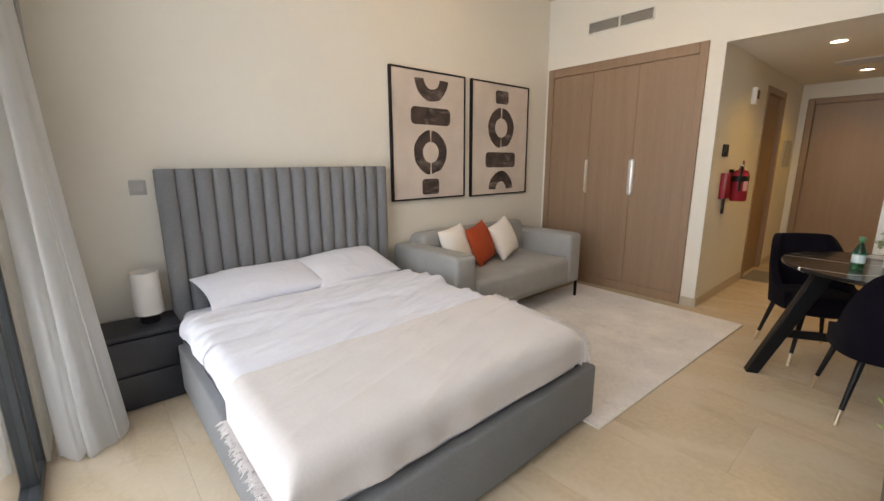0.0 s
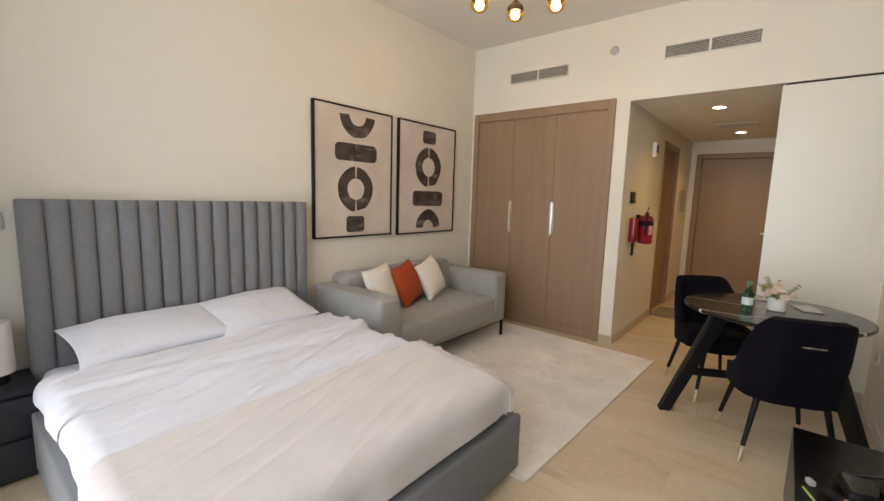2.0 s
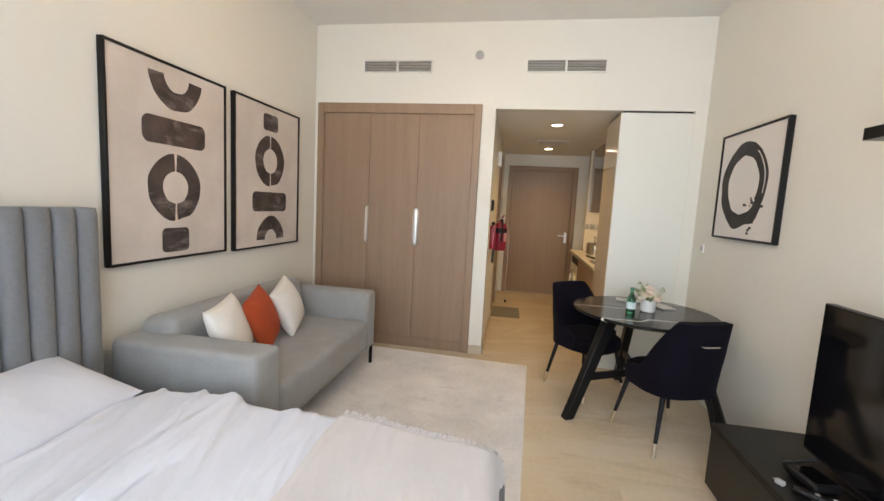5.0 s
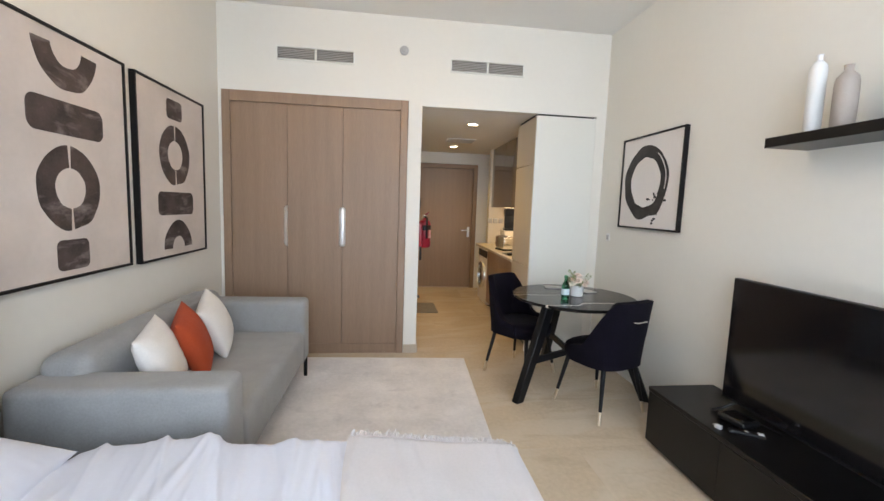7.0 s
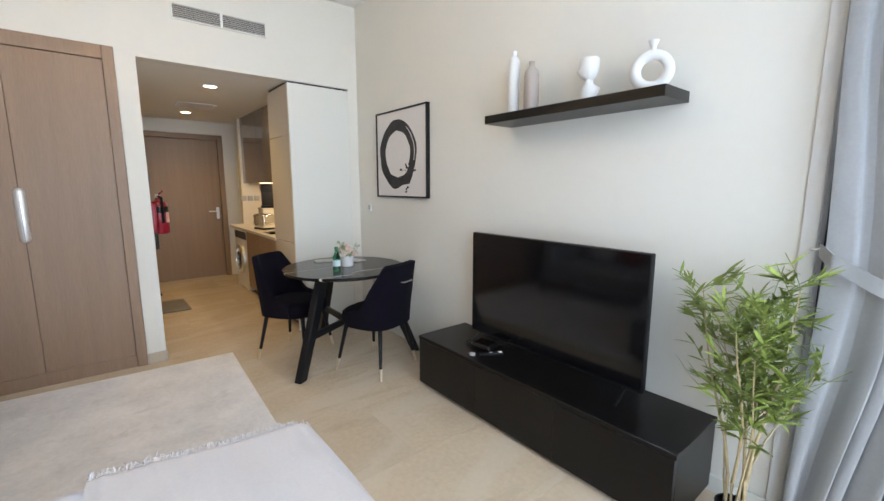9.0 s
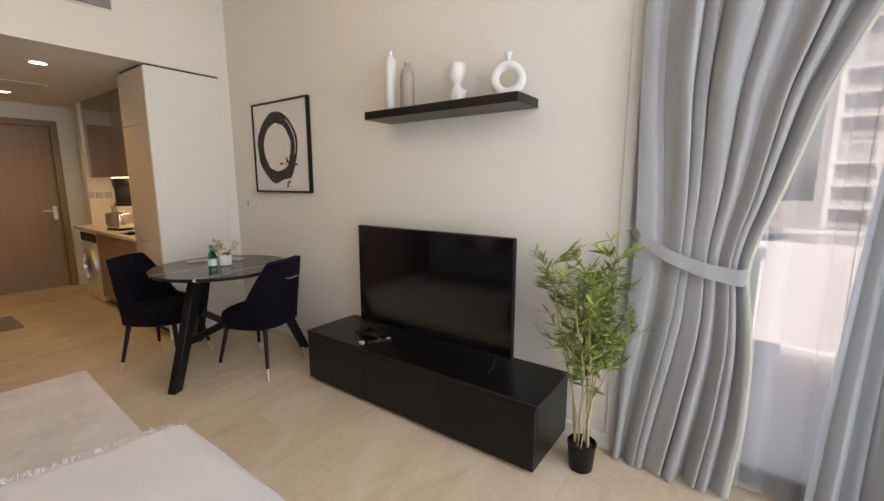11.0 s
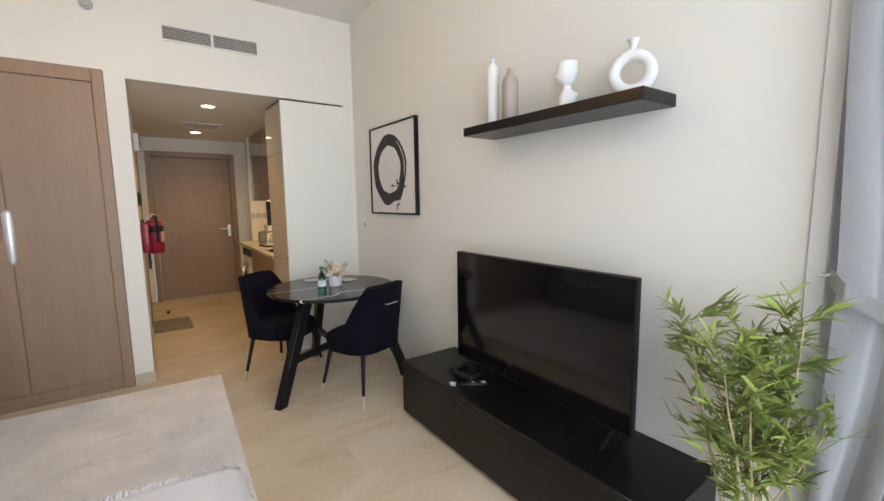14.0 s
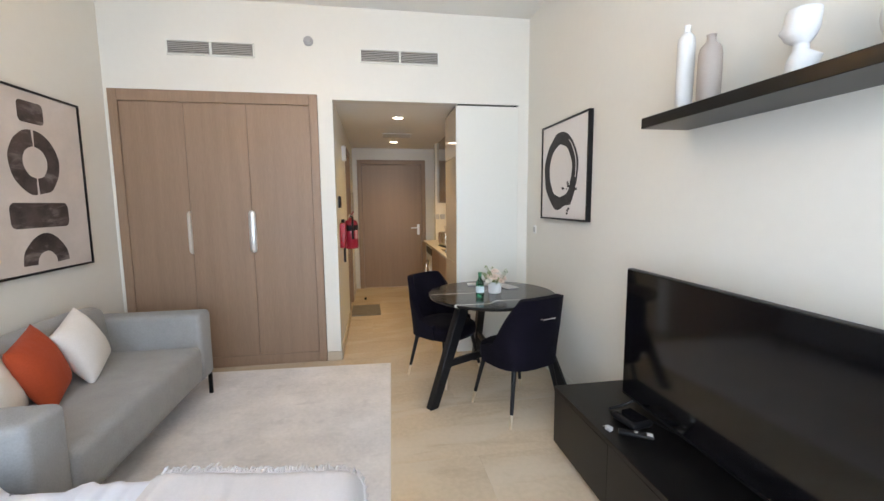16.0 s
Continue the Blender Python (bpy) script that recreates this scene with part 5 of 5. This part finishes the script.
LEFT = ((0, 2.400), (0.6, 2.378), (1.12, 2.370), (1.5, 2.382), (1.9, 2.398), (3.2, 2.402))
RIGHT = ((0, 1.945), (0.35, 1.915), (0.66, 1.918), (0.90, 1.948), (1.02, 1.968), (1.15, 1.945), (1.33, 1.890), (1.71, 1.795), (1.93, 1.705), (2.35, 1.545), (2.6, 1.49), (3.2, 1.48))
GATHER = ((0, 1.2), (0.35, 1.0), (0.8, 0.68), (1.02, 0.58), (1.3, 0.66), (1.8, 0.85), (2.4, 1.0), (3.2, 1.0))
AMP = ((0, 0.044), (0.5, 0.033), (0.95, 0.019), (1.1, 0.019), (1.5, 0.029), (2.2, 0.038), (3.2, 0.042))
cur, cpt = tied_curtain("curtain", LEFT, RIGHT, AMP, 0.060, 7.2, 0.6, 3.085, "heavy grey curtain drawn aside with a matching tieback", M_CURT, gather=GATHER)


def hem_pt(u, v):
    p = cpt(1.0, u)
    return p + Vector((-0.011 * v, -0.012 * v, 0))


part("lining_edge", sheet(70, 1, hem_pt, thick=0.002), M_LINING, cur, "pale yellow-green lining edge", smooth=80)
part("heading_track", box(1.47, 2.40, 0.03, 0.075, 3.080, 3.0985), M_WHITE, cur)


def tie_pt(u, v):
    if u < 0.74:
        f = u / 0.74
        x = 2.398 - f * 0.418
        z = 1.165 - 0.165 * f - 0.03 * math.sin(math.pi * f)
        y = 0.040 + 0.056 * min(1.0, f * 9) + 0.020 * math.sin(math.pi * f) + 0.003 * math.sin(f * 19)
    else:
        f = (u - 0.74) / 0.26
        a = f * math.pi
        x = 1.980 - 0.040 * math.sin(a)
        z = 1.0 + 0.012 * f
        y = 0.036 + 0.060 * math.cos(a)
    return Vector((x, y, z + (v - 0.5) * (0.052 + 0.020 * u)))


part("tieback", sheet(110, 6, tie_pt, thick=0.004), M_CURT, cur, "folded fabric tieback", smooth=80)
part("hook", tube([(2.425, 0.0, 1.165), (2.425, 0.022, 1.165), (2.405, 0.040, 1.166), (2.395, 0.040, 1.172)], 0.005), M_WPLAS, cur)
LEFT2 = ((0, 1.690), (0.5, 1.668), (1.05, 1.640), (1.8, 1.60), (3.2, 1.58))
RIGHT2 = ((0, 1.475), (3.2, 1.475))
tied_curtain("curtain", LEFT2, RIGHT2, ((0, 0.04), (1.0, 0.025), (3.2, 0.04)), 0.05, 3.2, 2.0, 3.085, "grey curtain bunched in the window corner, backlight put into its paler colour", M_CURT_BACKLIT, nu=90)
t, pt = tied_curtain("sheer_curtain", ((0, 2.35), (3.2, 2.35)), ((0, 1.50), (1.0, 1.50), (3.2, 1.49)), ((0, 0.012), (3.2, 0.012)), -0.055, 9, 0.2, 3.08, "thin white sheer curtain hanging before the glass", M_SHEER, nu=240, nv=20)
# by the bed: white sheer, with the grey curtain behind it
sc = thing("sheer_curtain", pose(0, 0, 0), "white sheer curtain gathered beside the bed", "curtain", "curtains")


def sheer_pt(u, v):
    z = 0.012 + v * 3.07
    a = 0.285 * (1 - v) ** 1.5 + 0.128
    th = 2 * math.pi * (3.0 * u + 0.5 * noise.noise(Vector((u * 3, v * 1.2, 4.0))))
    f = 0.5 * math.sin(th) + 0.5 * (1 - 2 * abs(math.sin(th / 2))) + 0.2 * math.sin(2.3 * th + 3 * v)
    turn = max(0.0, (u - 0.72) / 0.28) ** 2
    x = 1.478 + (a - 0.115 * (1 - v) ** 1.5) * u * (1 - 0.06 * turn) + 0.010 * math.cos(th)
    y = 2.985 + 0.20 * v - 0.05 * math.sin(math.pi * u) * (1 - v) + (0.012 + 0.016 * (1 - v)) * f + 0.12 * turn
    return Vector((x, y, z + (0.008 * math.sin(th) if v < 0.02 else 0)))


part("cloth", sheet(200, 60, sheer_pt), M_SHEERD, sc, smooth=85)
gc = thing("curtain", pose(0, 0, 0), "heavy grey-beige curtain bunched beside the bed", "curtain", "curtains")


def grey_pt(u, v):
    z = 0.012 + v * 3.07
    k = 0.72 + 0.36 * abs(v - 0.36) / 0.64
    x = 1.475 + 0.235 * u * k * (1.08 - 0.35 * v)
    return Vector((x, 3.30 + 0.06 * v + 0.022 * math.sin(2 * math.pi * 4.0 * u) + 0.02 * u, z))


part("cloth", sheet(110, 40, grey_pt), M_CURT, gc, smooth=85)

# ---- bamboo plant ----
PLX, PLY = 2.515, 0.228
pl = thing("bamboo_plant", pose(PLX, PLY, 0), "artificial bamboo plant in a small black pot", "plant")
part("pot", lathe([(0.050, 0.0), (0.055, 0.004), (0.066, 0.126), (0.069, 0.128), (0.069, 0.140), (0.063, 0.140), (0.061, 0.12)], 32), M_BLACK, pl)
part("filling", lathe([(0.0605, 0.118), (0.045, 0.124)], 24), M_SOIL, pl)


def leaf_mesh(length, width, droop):
    bm = bmesh.new()
    n = 5
    rows = []
    for i in range(n + 1):
        f = i / n
        w = width * math.sin(math.pi * min(1, 0.08 + 0.92 * f)) ** 0.8 * (1 - 0.35 * f)
        if i == n:
            w = 0.0004
        y, z = length * f, -droop * f * f
        rows.append([bm.verts.new((-w, y, z + w * 0.35)), bm.verts.new((0, y, z)), bm.verts.new((w, y, z + w * 0.35))])
    for a, b_ in zip(rows, rows[1:]):
        for k in range(2):
            bm.faces.new((a[k], a[k + 1], b_[k + 1], b_[k]))
    return bm


rng = random.Random(21)
LEAVES = [mesh_of("leaf", leaf_mesh(l, w, d), M_LEAF, 80) for l, w, d in ((0.066, 0.0072, 0.004), (0.078, 0.0078, 0.008), (0.055, 0.0066, 0.002), (0.088, 0.0078, 0.012))]
rest = bmesh.new()
count = 0
for k in range(9):
    a = rng.uniform(0, 6.28)
    r0, r1 = rng.uniform(0.01, 0.04), rng.uniform(0.07, 0.21)
    h = rng.uniform(0.74, 1.02)
    if k == 0:
        a, r1, h = 3.4, 0.12, 1.05
    if k == 3:
        a, r1, h = 0.15, 0.19, 1.00
    pts = []
    for i in range(7):
        f = i / 6
        r = r0 + (r1 - r0) * f ** 1.5
        pts.append(Vector((r * math.cos(a) + 0.012 * math.sin(f * 7 + k), r * math.sin(a) + 0.012 * math.cos(f * 6 + k), 0.11 + (h - 0.11) * f)))
    part("cane", tube(pts, 0.0078 if k < 5 else 0.004, 8, 0.0018), M_CANE, pl)
    for q in range(24):
        f = rng.uniform(0.20, 1.0) ** 0.55 if q > 2 else 0.995
        i = min(int(f * 6), 5)
        base = pts[i].lerp(pts[i + 1], f * 6 - i)
        aa = rng.uniform(0, 6.28)
        up = rng.uniform(0.25, 1.2)
        ln = rng.uniform(0.05, 0.155) * (1.0 if f > 0.5 else 0.75)
        tip = base + Vector((math.cos(aa) * ln, math.sin(aa) * ln, ln * up))
        merge(rest, tube([base, base.lerp(tip, 0.5) + Vector((0, 0, 0.01)), tip], 0.0014, 4))
        for s in range(rng.randint(5, 8)):
            at = base.lerp(tip, rng.uniform(0.40, 1.0))
            yaw = math.degrees(aa) - 90 + rng.uniform(-58, 58)
            m = pose(at.x, at.y, at.z, rng.uniform(-5, 62), rng.uniform(-30, 30), yaw)
            wy = PLY + (m @ Vector((0, 0.12, 0))).y
            tipv = m @ Vector((0, 0.10, -0.01))
            # the outer sprays towards the television unit stay short
            if wy < 0.015 or tipv.x > (0.31 if tipv.y < 0.10 else 0.25) or tipv.x < -0.23 or tipv.y > 0.27 or (tipv.y > 0.15 and tipv.z > 1.08 - 0.85 * max(0.0, tipv.x)):
                continue
            if count < 296:
                o = part("leaf", LEAVES[rng.randint(0, 3)], M_LEAF, pl)
                o.matrix_local = m
                count += 1
            else:
                merge(rest, leaf_mesh(rng.uniform(0.055, 0.085), 0.0074, 0.006), m)
tagged(part("foliage", rest, M_LEAF, pl, smooth=80), kind="stuff")

# ---- outside ----
setting("balcony_floor", box(-0.6, 3.6, -2.2, -0.21, -0.16, -0.02), M_PAVE, "pale tiled balcony floor", "balcony")
rl = thing("balcony_railing", pose(0, 0, 0), "clear glass balcony balustrade with a white top rail", "railing")
part("top_rail", box(-0.6, 1.86, -2.20, -2.14, 0.98, 1.02, 0.006, 1), M_CONC, rl)
part("bottom_rail", box(-0.6, 1.86, -2.20, -2.14, -0.02, 0.06, 0.006, 1), M_CONC, rl)
for k in range(2):
    g = part("pane", box(-0.58 + k * 1.22, 0.62 + k * 1.22, -2.176, -2.164, 0.06, 0.98), M_GLASS, rl)
    g.visible_shadow = False
ptn = thing("balcony_screen", pose(0, 0, 0), "grey rendered screen wall with white copings beside the balcony", "screen wall")
part("wall", box(1.86, 3.6, -1.75, -1.62, -0.02, 0.84), M_SLAT, ptn)
part("coping", box(1.83, 3.6, -1.78, -1.58, 0.841, 0.93, 0.004, 1), M_CONC, ptn)
part("base_ledge", box(1.83, 3.6, -1.62, -1.40, -0.02, 0.10, 0.004, 1), M_CONC, ptn)
part("joint_strip", box(1.86, 3.6, -1.6195, -1.612, 0.40, 0.425), M_CONC, ptn)
part("upper_screen", box(1.90, 3.6, -1.72, -1.66, 0.931, 3.2), M_FARGL, ptn, "tinted upper screen panel")
setting("ground", box(-260, 260, -420, 420, -12.4, -12.0), M_GROUND, "pale sandy ground far below")
setting("podium_terrace", box(-60, 40, -66, -6, -11.99, -6.0), M_CONC, "white terrace roof below the balcony", "terrace")
pool = setting("pool", box(-22, -4, -34, -20, -6.0, -5.97), M_POOL, "blue swimming pool in the terrace", "pool")


def far_building(x, y, w, d, storeys, label, rz=0):
    t = thing("apartment_building", pose(x, y, -12.0, 0, 0, rz), label, "building", "far buildings")
    h = storeys * 3.2
    part("core", box(-w / 2, w / 2, -d / 2, d / 2, 0, h), M_CONC, t)
    part("roof", box(-w / 2 - 0.3, w / 2 + 0.3, -d / 2 - 0.3, d / 2 + 0.3, h + 0.001, h + 1.6, 0.05, 1), M_CONC, t)
    n = int(w / 4.6)
    win = mesh_of("window", box(-1.95, 1.95, 0, 0.12, 0.20, 2.85), M_FARGL)
    bal = mesh_of("balcony", box(-2.1, 2.1, 0.0, 1.3, -0.12, 0.25, 0.03, 1), M_CONC)
    for s in range(storeys):
        for k in range(n):
            for nm, me in (("window", win), ("balcony", bal)):
                if nm == "balcony" and (k + s) % 4 == 3:
                    continue
                o = part(nm, me, M_FARGL, t)
                o.location = (-w / 2 + (k + 0.5) * w / n, d / 2 + 0.002, s * 3.2 + 0.2)
    return t


far_building(-23, -87, 32, 12, 12, "white apartment block with balconies and dark windows paled for haze")
far_building(20, -120, 40, 14, 10, "pale hazy apartment block with dark windows paled for haze")

# ---- floor tiles ----
TW, TH, GAP = 0.60, 1.20, 0.0009
flr = bpy.data.objects["floor"]


def tile_mesh(w, h):
    bm = box(0, w, 0, h, -0.008, 0.0)
    return mesh_of("floor_tile", bm, M_TILE)


full = {}
for i in range(-1, 15):
    for j in range(-2, 5):
        x0 = 1.46 + i * TW - 0.12
        y0 = -0.30 + j * TH + (0.60 if i % 2 else 0.0)
        x1, y1 = x0 + TW, y0 + TH
        cx0, cx1 = max(x0, 1.21), min(x1, 9.40)
        hi = 3.70 if cx0 < 6.0 else 2.5
        cy0, cy1 = max(y0, -0.20), min(y1, hi)
        if cx1 - cx0 < 0.03 or cy1 - cy0 < 0.03:
            continue
        key = (round(cx1 - cx0, 3), round(cy1 - cy0, 3))
        if key not in full:
            full[key] = tile_mesh(key[0] - GAP, key[1] - GAP)
        o = part("floor_tile", full[key], M_TILE, flr)
        o.location = (cx0, cy0, 0)
